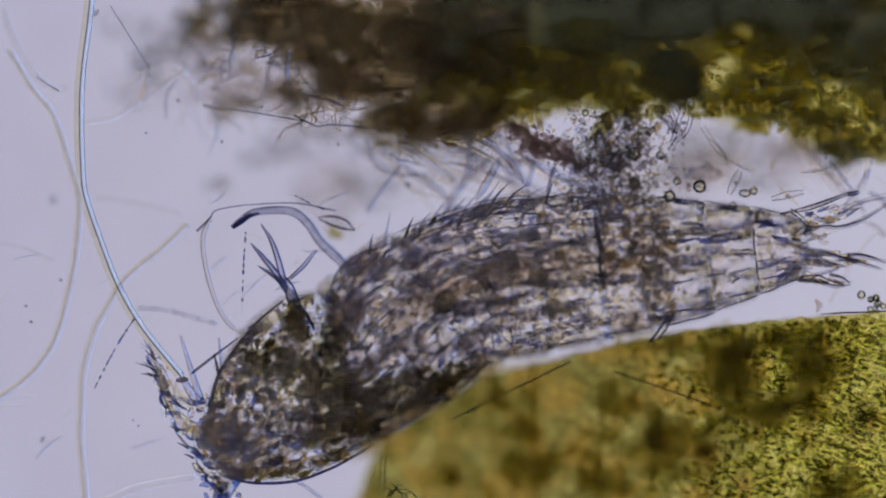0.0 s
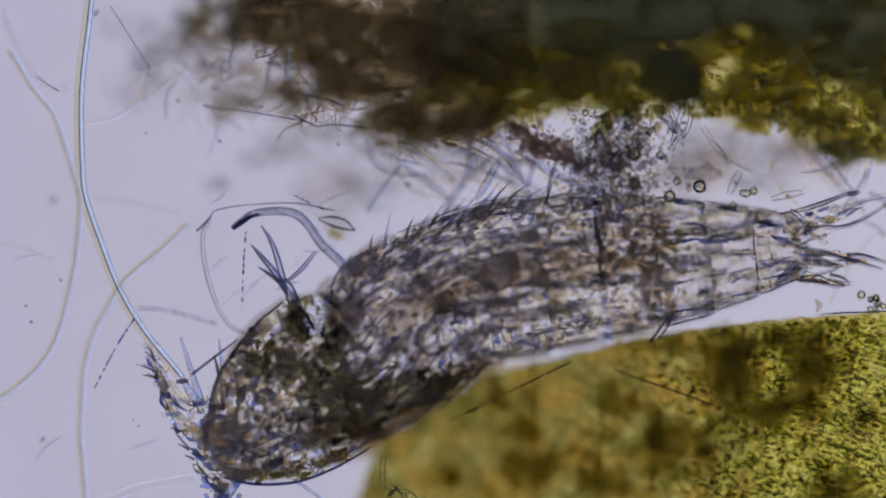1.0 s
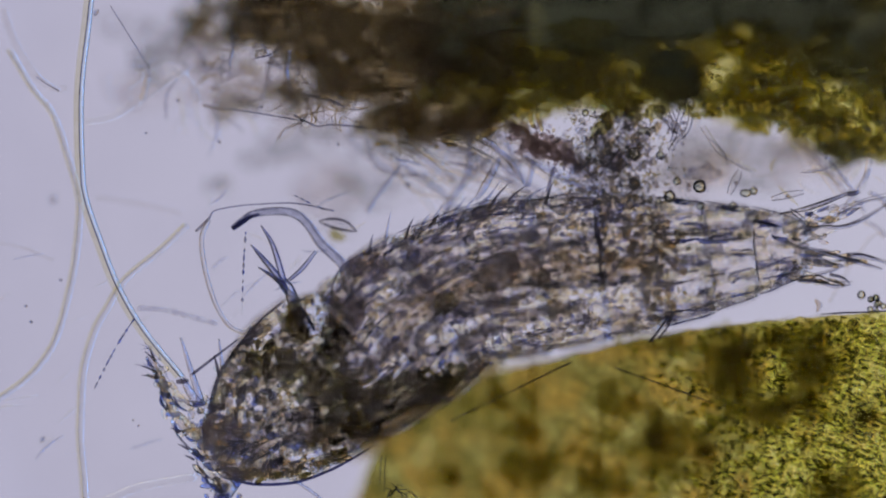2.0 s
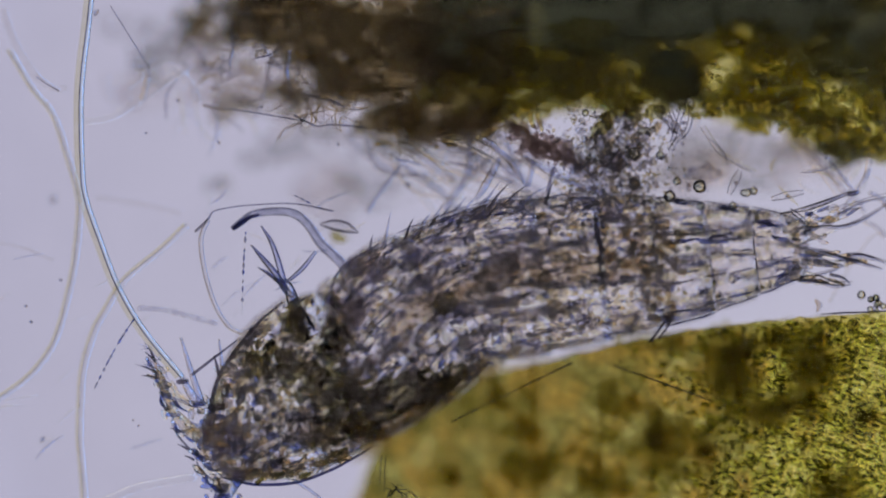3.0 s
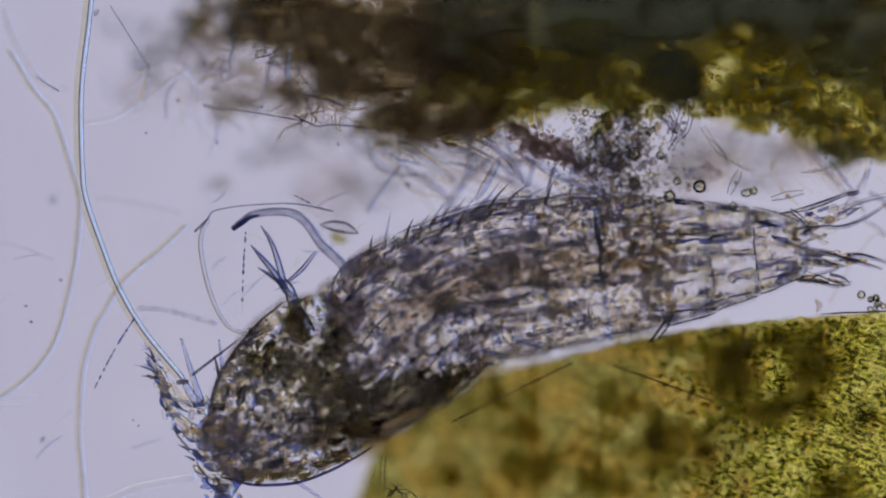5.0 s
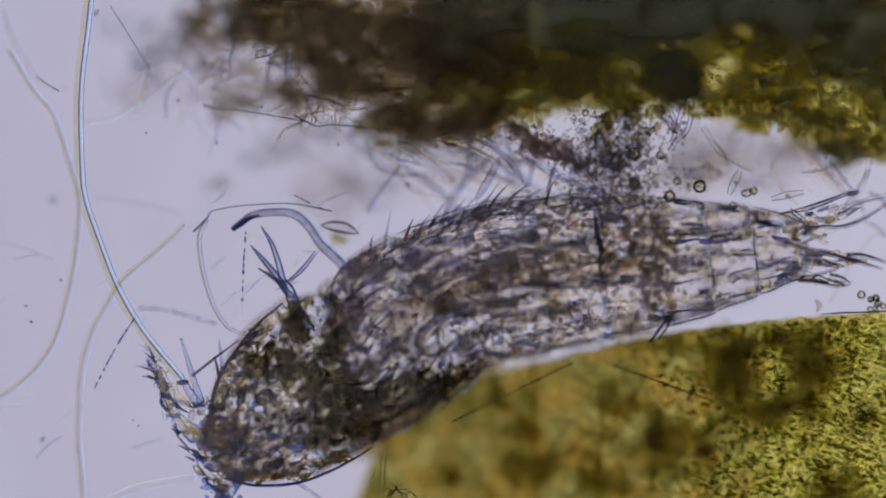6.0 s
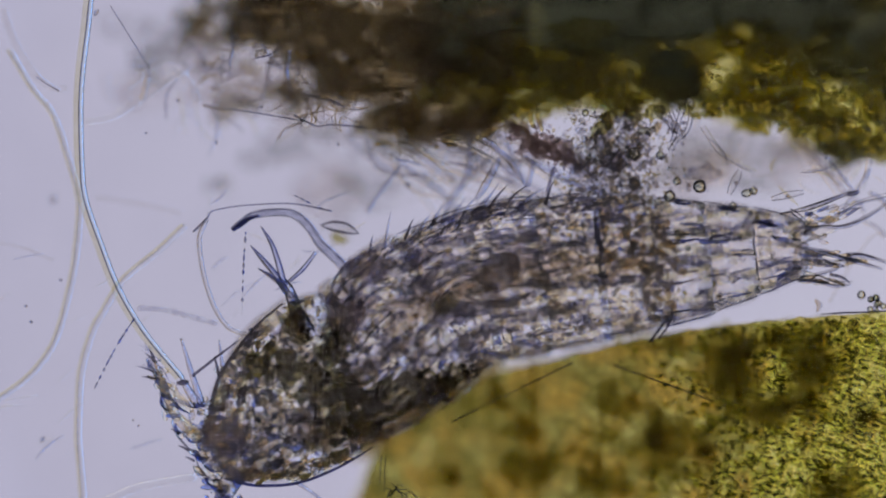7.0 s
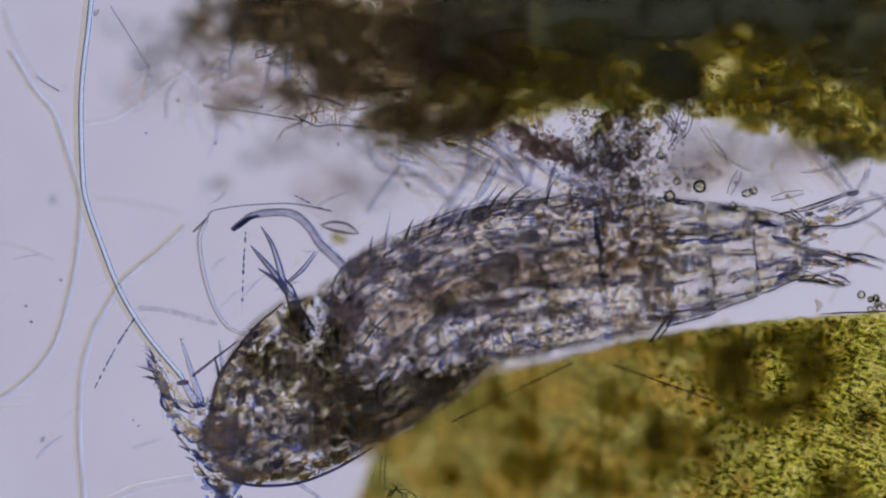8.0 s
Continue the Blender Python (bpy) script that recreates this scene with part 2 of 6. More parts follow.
EDGE_BLUR = stain("leaf_edge_blur", (0.992, 0.986, 0.95), (0.97, 0.96, 0.89), blot=40, grain=9, wet=0.2, relief=2.0)
# Blue colour fringes of refracting pieces, put in as a tint.
GLINT = glassy("blue_glint", [(0.52, 0.58, 0.84), (0.40, 0.44, 0.68), (0.72, 0.77, 0.94)], ior=1.09, mottled=0.05)
# The blade's tint grows paler to the right; its thickness stays the same.
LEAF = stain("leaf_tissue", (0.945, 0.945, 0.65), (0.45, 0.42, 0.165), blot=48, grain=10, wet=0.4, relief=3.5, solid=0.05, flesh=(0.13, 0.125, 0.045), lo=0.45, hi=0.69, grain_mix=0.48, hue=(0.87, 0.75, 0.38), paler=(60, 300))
CELL = glassy("leaf_cell", [(0.98, 0.98, 0.84), (0.88, 0.88, 0.58), (1.0, 1.0, 0.96), (0.74, 0.74, 0.42)], ior=1.17, mottled=0.0)
WALL = glassy("leaf_cell_wall", [(0.40, 0.42, 0.14), (0.58, 0.57, 0.24), (0.34, 0.38, 0.15)], ior=1.06)
CHLORO = stain("leaf_shade", (0.92, 0.89, 0.64), (0.66, 0.63, 0.40), blot=14, grain=6, wet=0.3, relief=3.0, solid=0.06, flesh=(0.17, 0.155, 0.06))
ALGA = stain("algal_matter", (0.985, 0.985, 0.86), (0.68, 0.66, 0.46), blot=15, grain=6, wet=0.45, relief=4.0, solid=0.05, flesh=(0.19, 0.18, 0.09), hue=(0.93, 0.89, 0.56), lo=0.40, hi=0.60)
YOLK = stain("yellow_alga", (0.99, 0.97, 0.62), (0.74, 0.715, 0.37), blot=13, grain=5, wet=0.5, ior=1.08, relief=5.0, solid=0.04, flesh=(0.24, 0.20, 0.07), hue=(0.93, 0.885, 0.54), lo=0.42, hi=0.58)
PEAT = stain("brown_detritus", (0.972, 0.95, 0.88), (0.61, 0.565, 0.46), blot=14, grain=6, wet=0.4, relief=4.0, solid=0.06, flesh=(0.18, 0.155, 0.105), lo=0.41, hi=0.59)
DARK = stain("dark_matter", (0.84, 0.83, 0.72), (0.56, 0.55, 0.44), blot=34, grain=10, wet=0.2, solid=0.3, flesh=(0.082, 0.090, 0.060))
DENSE = stain("dense_matter", (0.66, 0.65, 0.56), (0.40, 0.39, 0.33), blot=20, grain=8, wet=0.2, solid=0.3, flesh=(0.046, 0.056, 0.046))
BARK = stain("bark", (0.96, 0.93, 0.93), (0.62, 0.55, 0.53), blot=10, grain=4, stretch=(0.4, 1, 1), turn=-35, wet=0.4, relief=4.0, solid=0.1, flesh=(0.15, 0.12, 0.11), lo=0.41, hi=0.59)
FIBRE = stain("straw_fibre", (0.97, 0.94, 0.86), (0.80, 0.72, 0.58), blot=12, grain=4, wet=0.3, relief=2.0, solid=0.26, flesh=(0.32, 0.25, 0.14))
# Pale yellow of light leaking through the algae, put into the colour.
BRIGHT_FLECK = stain("yellow_fleck", (0.99, 0.96, 0.50), (0.90, 0.78, 0.24), blot=9, grain=3, wet=0.4, ior=1.08, relief=2.0, solid=0.20, flesh=(0.40, 0.33, 0.07))
AMBER = glassy("amber_grain", [(0.93, 0.84, 0.58), (0.80, 0.74, 0.62), (0.97, 0.95, 0.92), (0.62, 0.58, 0.56), (0.88, 0.87, 0.90)], ior=1.09, mottled=0.05)
RUST = glassy("rust_grain", [(0.93, 0.86, 0.66), (0.96, 0.90, 0.70), (0.82, 0.75, 0.64)], ior=1.06, mottled=0.1)
STRAW = glassy("straw_shell", [(1.0, 0.94, 0.66), (1.0, 0.97, 0.78)], ior=1.09, mottled=0.1)
LIMB = glassy("limb_skin", [(0.80, 0.81, 0.87), (0.86, 0.87, 0.91)], ior=1.045, mottled=0.3, mottle=16)
OLIVE = glassy("olive_cell", [(0.84, 0.79, 0.46), (0.88, 0.84, 0.54)], ior=1.06, relief=0.8, size=6, mottled=0.5, mottle=9)
# Golden highlights in the head, put in as a tint.
GOLD = glassy("golden_glint", [(1.0, 0.96, 0.78), (1.0, 0.91, 0.64), (1.0, 1.0, 0.96), (0.98, 0.97, 1.0)], ior=1.12, relief=0.6, size=5, mottled=0.05)
SAND = glassy("fine_granule", [(0.93, 0.88, 0.72), (0.80, 0.78, 0.72), (0.97, 0.96, 0.94), (0.66, 0.64, 0.66), (0.90, 0.90, 0.94)], ior=1.055, mottled=0.05)
BUBBLE = glassy("oil_drop", [(0.95, 0.95, 0.80), (0.95, 0.96, 0.86)], ior=1.09)


# ---- mesh tools ----
ORIGIN = {}


def thing(name, x, y, z=0.0, label="", category="", group="", kind=""):
    ob = new(name)
    ob.empty_display_size = 10 * U
    ob.location = at(x, y, z)
    ORIGIN[ob.name] = ob.location.copy()
    return tagged(ob, label, category, group, kind)


def mesh_of(name, verts, faces, material, base=None, smooth=True):
    me = bpy.data.meshes.new(name)
    pts = np.asarray(verts, dtype=float)
    world_pts = np.empty_like(pts)
    world_pts[:, 0] = (pts[:, 0] - CENTRE_X) * U
    world_pts[:, 1] = (CENTRE_Y - pts[:, 1]) * U
    world_pts[:, 2] = pts[:, 2] * U
    if base is not None:
        world_pts -= np.array(base)
    # plan y runs down, so the winding is turned round
    me.from_pydata(world_pts.tolist(), [], [tuple(reversed(f)) for f in faces])
    me.materials.append(material)
    if smooth:
        me.polygons.foreach_set("use_smooth", [True] * len(me.polygons))
    me.update()
    return me


def part(name, shape, material, parent, label="", kind="", smooth=True):
    """One mesh object under a thing or under a part. shape: (verts, faces) in plan divisions."""
    base = ORIGIN[parent.name]
    ob = new(name, mesh_of(name, shape[0], shape[1], material, base, smooth))
    ob.parent = parent
    ORIGIN[ob.name] = base
    return tagged(ob, label, kind=kind)


def solo(name, shape, material, label, category, group="", kind="", smooth=True):
    """A thing that is one mesh, with its origin at its middle."""
    mid = np.mean(np.asarray(shape[0]), axis=0)
    base = at(*mid)
    ob = new(name, mesh_of(name, shape[0], shape[1], material, base, smooth))
    ob.location = base
    ORIGIN[ob.name] = base.copy()
    return tagged(ob, label, category, group, kind)


def join(shapes):
    verts, faces, n = [], [], 0
    for v, f in shapes:
        verts.extend(v)
        faces.extend([tuple(i + n for i in q) for q in f])
        n += len(v)
    return verts, faces


def spline(points, steps=8):
    """Catmull-Rom through the points, as an array."""
    p = np.asarray(points, dtype=float)
    p = np.vstack([2 * p[0] - p[1], p, 2 * p[-1] - p[-2]])
    out = []
    for i in range(1, len(p) - 2):
        a, b, c, d = p[i - 1], p[i], p[i + 1], p[i + 2]
        for k in range(steps):
            t = k / steps
            out.append(0.5 * (2 * b + (c - a) * t + (2 * a - 5 * b + 4 * c - d) * t * t + (3 * b - a - 3 * c + d) * t ** 3))
    out.append(p[-2])
    return np.array(out)


def tube(points, radius, sides=10, steps=8, taper=None, flat=1.0, bumps=0.0):
    """A closed round rod along the points (x, y, z). taper: radii at the points, in place of radius."""
    p = np.asarray([q if len(q) == 3 else (*q, 0.0) for q in points], dtype=float)
    r = np.asarray(taper if taper is not None else [radius] * len(p), dtype=float)
    path = spline(np.hstack([p, r[:, None]]), steps)
    c, rad = path[:, :3], np.maximum(path[:, 3], 0.15)
    tan = np.gradient(c, axis=0)
    verts, faces = [], []
    for i in range(len(c)):
        t = tan[i] / (np.linalg.norm(tan[i]) + 1e-9)
        side = np.cross(t, (0, 0, 1.0))
        side /= np.linalg.norm(side) + 1e-9
        up = np.cross(side, t)
        rr = rad[i] * (1 + bumps * math.sin(i * 2.1) * 0.5 + (random.uniform(-bumps, bumps) if bumps else 0))
        for k in range(sides):
            a = 2 * math.pi * k / sides
            verts.append(tuple(c[i] + rr * (math.cos(a) * side + flat * math.sin(a) * up)))
    for i in range(len(c) - 1):
        for k in range(sides):
            a, b = i * sides + k, i * sides + (k + 1) % sides
            faces.append((a, a + sides, b + sides, b))
    faces.append(tuple(range(sides)))
    faces.append(tuple(reversed(range((len(c) - 1) * sides, len(c) * sides))))
    return verts, faces


def ico(level):
    bm = bmesh.new()
    bmesh.ops.create_icosphere(bm, subdivisions=level, radius=1.0)
    bm.verts.index_update()
    v = np.array([q.co[:] for q in bm.verts])
    # plan y is mirrored, so the faces are turned once here
    f = [tuple(reversed([q.index for q in face.verts])) for face in bm.faces]
    bm.free()
    return v, f


ICO = {k: ico(k) for k in (1, 2, 3, 4)}


def blob(x, y, z, sx, sy, sz, turn=0.0, level=2, rough=0.25, knobs=1.6, seed=0.0, boxy=1.0):
    """A lump with an uneven skin. turn: degrees, clockwise on the plan."""
    v, f = ICO[level]
    out = v.copy() if boxy == 1.0 else np.sign(v) * np.abs(v) ** boxy
    if rough:
        k = np.array([noise.noise(Vector(q) * knobs + Vector((seed, x * 0.13, y * 0.17))) for q in v])
        out *= (1 + rough * 1.6 * k)[:, None]
    out = out * np.array((sx, sy, sz))
    c, s = math.cos(radians(turn)), math.sin(radians(turn))
    rot = np.column_stack([out[:, 0] * c - out[:, 1] * s, out[:, 0] * s + out[:, 1] * c, out[:, 2]])
    return [tuple(q) for q in rot + np.array((x, y, z))], f


# ---- slide and light blockers ----
def disc(x, y, z, radius, depth, sides=96):
    verts, faces = [], []
    for zz in (z, z - depth):
        for k in range(sides):
            a = 2 * math.pi * k / sides
            verts.append((x + radius * math.cos(a), y + radius * math.sin(a), zz))
    for k in range(sides):
        a, b = k, (k + 1) % sides
        faces.append((a, b, b + sides, a + sides))
    faces.append(tuple(reversed(range(sides))))
    faces.append(tuple(range(sides, 2 * sides)))
    return verts, faces


def box(x0, y0, z0, x1, y1, z1):
    v = [(x, y, z) for z in (z0, z1) for x, y in ((x0, y0), (x1, y0), (x1, y1), (x0, y1))]
    return v, [(0, 1, 2, 3), (7, 6, 5, 4), (0, 4, 5, 1), (1, 5, 6, 2), (2, 6, 7, 3), (3, 7, 4, 0)]


SLIDE_TOP = -100.0
solo("ground", box(-120, -160, SLIDE_TOP - 60, 1690, 1040, SLIDE_TOP), SLIDE, "clear glass microscope slide under the water film", "slide", kind="structure", smooth=False)



def sleeve(x, y, z0, z1, radius, thick, sides=96):
    """An open upright tube with a wall."""
    verts, faces = [], []
    for r, z in ((radius, z0), (radius, z1), (radius + thick, z1), (radius + thick, z0)):
        for k in range(sides):
            a = 2 * math.pi * k / sides
            verts.append((x + r * math.cos(a), y + r * math.sin(a), z))
    for j in range(4):
        for k in range(sides):
            a, b = j * sides + k, j * sides + (k + 1) % sides
            c, d = ((j + 1) % 4) * sides + (k + 1) % sides, ((j + 1) % 4) * sides + k
            faces.append((a, d, c, b))
    return verts, faces


# Unseen tube and disc, added to keep the world light out from below.
solo("wall_blocker", sleeve(784, 441, -20400, SLIDE_TOP - 80, 5620, 80), BLOCKER_BLACK, "unseen black tube added to block world light from below", "housing", kind="structure", smooth=False)

solo("wall_blocker_base", disc(784, 441, -20250, 5620, 100), BLOCKER_BLACK, "unseen black disc added to close the blocking tube below", "housing", kind="structure", smooth=False)

rnd = random.Random(7)


# ---- outline of the animal: x, y, half-width, half-thickness along its axis ----
BODY_Z = -43.0
BODY = spline([(362, 806, 10, 30), (376, 796, 48, 42), (420, 774, 91, 50), (488, 728, 135, 55), (570, 665, 150, 57), (647, 641, 141, 57), (705, 588, 159, 57), (815, 519, 143, 57), (920, 491, 145, 56),
               (1070, 473, 131, 55), (1190, 462, 113, 54), (1345, 444, 77, 52), (1430, 441, 46, 50)], 14)


def inside(x, y, limit=0.9):
    near = BODY[np.argmin(np.hypot(BODY[:, 0] - x, BODY[:, 1] - y))]
    return math.hypot(near[0] - x, near[1] - y) < limit * near[2]


def within_any(x, y, places):
    for cx, cy, a, b, turn in places:
        c, sn = math.cos(radians(turn)), math.sin(radians(turn))
        u, v = (x - cx) * c + (y - cy) * sn, -(x - cx) * sn + (y - cy) * c
        if (u / a) ** 2 + (v / b) ** 2 < 1:
            return True
    return False


# ---- leaf ----
LEAF_EDGE = spline([(575, 1000), (632, 890), (668, 800), (764, 712), (860, 666), (950, 644), (1040, 621), (1180, 592), (1320, 572), (1460, 560), (1640, 546)], 10)


def leaf_height(x):
    """The leaf leans: low where it lies on the slide, rising towards the focal plane."""
    return -82 + 76 * min(1.0, max(0.0, (x - 850) / 560)) ** 0.8


def edge_y(x):
    return float(np.interp(x, LEAF_EDGE[:, 0], LEAF_EDGE[:, 1]))


def blade(lift, thick, inset, rows=16, until=1700):
    verts, faces = [], []
    line = [q for q in LEAF_EDGE if q[0] < until]
    n = len(line)
    for top in (1, -1):
        for j in range(rows + 1):
            for ex, ey in line:
                f = j / rows
                wave = 5 * noise.noise(Vector((ex * 0.03, lift, 0))) + 3 * noise.noise(Vector((ex * 0.11, lift, 5)))
                y0 = ey + inset * min(1.0, max(0.0, (1000 - ex) / 250)) + wave
                y = y0 + (1020 - y0) * f ** 1.3 if y0 < 1010 else y0 + 10 * f
                bulge = thick * min(1.0, math.sqrt(f * 8))
                verts.append((ex, y, leaf_height(ex) + lift + top * bulge + 2.5 * noise.noise(Vector((ex * 0.02, y * 0.02, lift)))))
    half = (rows + 1) * n
    for s, off in ((0, 0), (1, half)):
        for j in range(rows):
            for i in range(n - 1):
                q = (off + j * n + i, off + j * n + i + 1, off + (j + 1) * n + i + 1, off + (j + 1) * n + i)
                faces.append(q if s else tuple(reversed(q)))
    for j in range(rows):
        for i, flip in ((0, False), (n - 1, True)):
            q = (j * n + i, (j + 1) * n + i, half + (j + 1) * n + i, half + j * n + i)
            faces.append(tuple(reversed(q)) if flip else q)
    for i in range(n - 1):
        faces.append((i, half + i, half + i + 1, i + 1))
        a = rows * n + i
        faces.append((a, a + 1, half + a + 1, half + a))
    return verts, faces


GREEN_PATCHES = [(1170, 772, 58, 56, 0), (1290, 645, 38, 52, 0), (1362, 722, 56, 26, 0), (1440, 650, 36, 66, 0), (1465, 862, 36, 34, 0), (1250, 800, 34, 26, 0), (1368, 604, 36, 20, 0), (1100, 690, 40, 24, 0), (1528, 742, 20, 18, 0),
                 (880, 715, 70, 30, 0), (925, 780, 60, 50, 0), (1050, 825, 34, 44, 0), (800, 850, 40, 30, 0), (1180, 606, 60, 16, 0), (930, 845, 60, 36, 0), (1090, 860, 60, 30, 0)]


def leaf():
    t = thing("moss_leaf", 1200, 800, SLIDE_TOP, "olive-yellow translucent moss leaf with granular cells", "leaf")
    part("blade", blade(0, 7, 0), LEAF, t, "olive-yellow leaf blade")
    # Extra pale layers, added so the blade's edge fades as if blurred.
    for lift, inset in ((-9, -18), (-12, -34), (9, 16)):
        part("margin", blade(lift, 1.5, inset), EDGE_BLUR, t, "pale yellowish layer added to soften the leaf's edge")
    # cells in slanting rows, glittering towards the paler end of the leaf
    cells, walls = [], []
    c, sn = math.cos(radians(16)), math.sin(radians(16))
    for row in range(-46, 60):
        for k in range(-6, 50):
            u, v = k * 13.5 + rnd.gauss(0, 3), row * 7.6 + rnd.gauss(0, 1.6)
            x, y = 1080 + u * c - v * sn, 620 + u * sn + v * c
            if not 1100 < x < 1580 or not edge_y(x) + 5 < y < 900:
                continue
            open_here = (x - 1150) / 300 + 0.25 * noise.noise(Vector((x * 0.02, y * 0.02, 3))) - (0.6 if within_any(x, y, GREEN_PATCHES) else 0.0)
            if rnd.random() > open_here:
                continue
            z = leaf_height(x) + 8 + rnd.uniform(-1, 4)
            turn = 16 + rnd.gauss(0, 12)
            cells.append(blob(x, y, z, rnd.uniform(4.5, 7.5), rnd.uniform(2.4, 3.6), 3.0, turn, 1, 0.3, seed=k + row))
            if rnd.random() < 0.3:
                ln, zz = rnd.uniform(4, 10), z + 2
                d, e = math.cos(radians(turn)), math.sin(radians(turn))
                mx, my = x - 3.8 * e, y + 3.8 * d
                walls.append(tube([(mx - ln * d, my - ln * e, zz), (mx + rnd.uniform(-2, 2) * e, my + rnd.uniform(-2, 2), zz), (mx + ln * d, my + ln * e, zz)], 0, 5, 2, [0.4, rnd.uniform(0.8, 1.6), 0.4]))
    sheet, lie, faces = [], [], []
    for i in range(48):
        for j in range(50):
            u, v = -40 + i * 13, -215 + j * 11
            corner = [(u + a * 13, v + b * 11) for a, b in ((0, 0), (1, 0), (1, 1), (0, 1))]
            place = [(1080 + p * c - q * sn, 620 + p * sn + q * c) for p, q in corner]
            mx, my = sum(p[0] for p in place) / 4, sum(p[1] for p in place) / 4
            if not 1090 < mx < 1590 or not edge_y(mx) + 8 < my < 905 or rnd.random() > (mx - 1110) / 240 - (0.5 if within_any(mx, my, GREEN_PATCHES) else 0.0):
                continue
            n, z = len(sheet), leaf_height(mx) + 6 + rnd.uniform(0, 1.5)
            for zz in (z, z + 2):
                for (x, y), (p, q) in zip(place, corner):
                    sheet.append((x, y, zz + 2 * noise.noise(Vector((x * 0.05, y * 0.05, 1)))))
                    lie.append((p, q, 0.0))
            faces += [(n, n + 1, n + 2, n + 3), (n + 7, n + 6, n + 5, n + 4)] + [(n + a, n + a + 4, n + (a + 1) % 4 + 4, n + (a + 1) % 4) for a in range(4)]
    skin = part("cell_sheet", (sheet, faces), SKIN, t, "glittering upper cells of the leaf", kind="stuff")
    skin.data.attributes.new("lie", "FLOAT_VECTOR", "POINT").data.foreach_set("vector", np.array(lie).ravel())
    part("cell_layer", join(cells), CELL, t, "glittering yellow-green leaf cells", kind="stuff")
    part("cell_wall", join(walls), WALL, t, "dark olive walls between the leaf cells", kind="stuff")
    part("edge", tube([(1452, 557, 4), (1490, 554, 4), (1530, 553, 4), (1580, 550, 4)], 0, 8, 5, [0.6, 1.8, 1.6, 1.6]), HORN, t, "dark thin edge of the leaf")
    # darker patches of packed green in the leaf
    for k, (x, y, w, h, turn) in enumerate(GREEN_PATCHES):
        bits = []
        for j in range(40 if x > 1270 else 19 if x > 1130 else 9):
            bits.append(blob(x + rnd.gauss(0, w * 0.62), max(y + rnd.gauss(0, h * 0.62), edge_y(x) + 14), rnd.uniform(-95, min(-60, leaf_height(x) - 9)), w * rnd.uniform(0.2, 0.5), h * rnd.uniform(0.2, 0.5), 4, rnd.uniform(0, 180), 2, 0.45, 2.2, seed=j + k))
        part("green_patch", join(bits), CHLORO, t, "dark olive patch of packed green grains")
    for x, y, r in ((1475, 577, 12), (1509, 576, 12), (1540, 600, 9), (1390, 600, 9), (1530, 740, 10), (1330, 600, 8)):
        part("round_cell", blob(x, y, leaf_height(x) + 6, r, r, r * 0.7, 0, 3, 0.05), CHLORO, t, "round dark green cell")
    part("vein", tube([(944, 640, -70), (948, 720, -74), (946, 800, -74), (950, 900, -76)], 6), CHLORO, t)
    part("vein", tube([(1062, 690, -60), (1068, 760, -60), (1060, 830, -62)], 4), CHLORO, t)
    return t


leaf()


# ---- heap of algae and detritus ----
def heap(name, label, category, base, material, regions, piece, level=3, wisp=None, lean=0.0, beds=()):
    """A pile of separate lumps. regions: (x, y, half-width, half-height, low z, high z, count, size)."""
    t = thing(name, *base, label, category)
    for x, y, w, h in beds:
        part("mat", blob(x, y, -94, w, h, 4, 0, 4, 0.16, 2.4, seed=x), material, t)
    for x, y, w, h, z0, z1, count, size in regions:
        for k in range(count):
            px, py = x + w * rnd.uniform(-1, 1), y + h * rnd.uniform(-1, 1)
            s = size * rnd.uniform(0.6, 1.4)
            part(piece, blob(px, py, rnd.uniform(z0, z1), s * rnd.uniform(0.9, 1.6), s * rnd.uniform(0.5, 0.9), s * rnd.uniform(0.25, 0.4), lean + rnd.gauss(0, 25), level, 0.5, 2.6, seed=k + x), wisp if wisp and size < 15 else material, t)
    return t


rnd.seed(31)
BROWN_LUMP = [(640, 20, 150, 60, -90, -20, 13, 36), (590, 90, 110, 26, -80, -10, 9, 24), (500, 20, 60, 46, -90, -20, 7, 22), (740, 80, 50, 60, -92, -50, 6, 34), (700, 60, 80, 50, -30, 70, 3, 34), (600, 40, 100, 40, 10, 70, 4, 32), (820, 130, 50, 60, -92, -50, 4, 26), (670, 118, 90, 22, -94, -66, 8, 24), (800, 150, 50, 34, -92, -60, 6, 24)]
LOWER_BAND = [(772, 212, 96, 22, -90, -40, 9, 20), (800, 220, 70, 24, -94, -66, 6, 24), (690, 216, 50, 16, -80, -30, 8, 16), (850, 222, 70, 14, -60, 0, 9, 12), (740, 232, 60, 14, -90, -50, 7, 14), (650, 182, 110, 18, -90, -50, 8, 17), (820, 190, 40, 24, -90, -60, 4, 20), (690, 150, 40, 12, -95, -70, 3, 17)]
FRINGE = [(545, 112, 46, 36, -97, -72, 14, 14), (450, 40, 50, 44, -97, -70, 20, 14), (510, 140, 80, 36, -97, -70, 18, 14), (400, 30, 70, 40, -98, -84, 28, 14.5), (350, 40, 30, 40, -98, -90, 5, 14), (450, 180, 90, 30, -98, -88, 9, 14), (600, 160, 130, 18, -95, -60, 26, 13), (470, 60, 50, 50, -60, 0, 12, 8), (640, 160, 90, 14, -97, -80, 10, 14.5)]
heap("detritus", "dark brown matted lump of detritus and threads", "detritus", (600, 60, SLIDE_TOP), PEAT, BROWN_LUMP + LOWER_BAND + FRINGE, "flake", wisp=MURK, beds=((630, 40, 170, 82), (770, 205, 130, 40)))
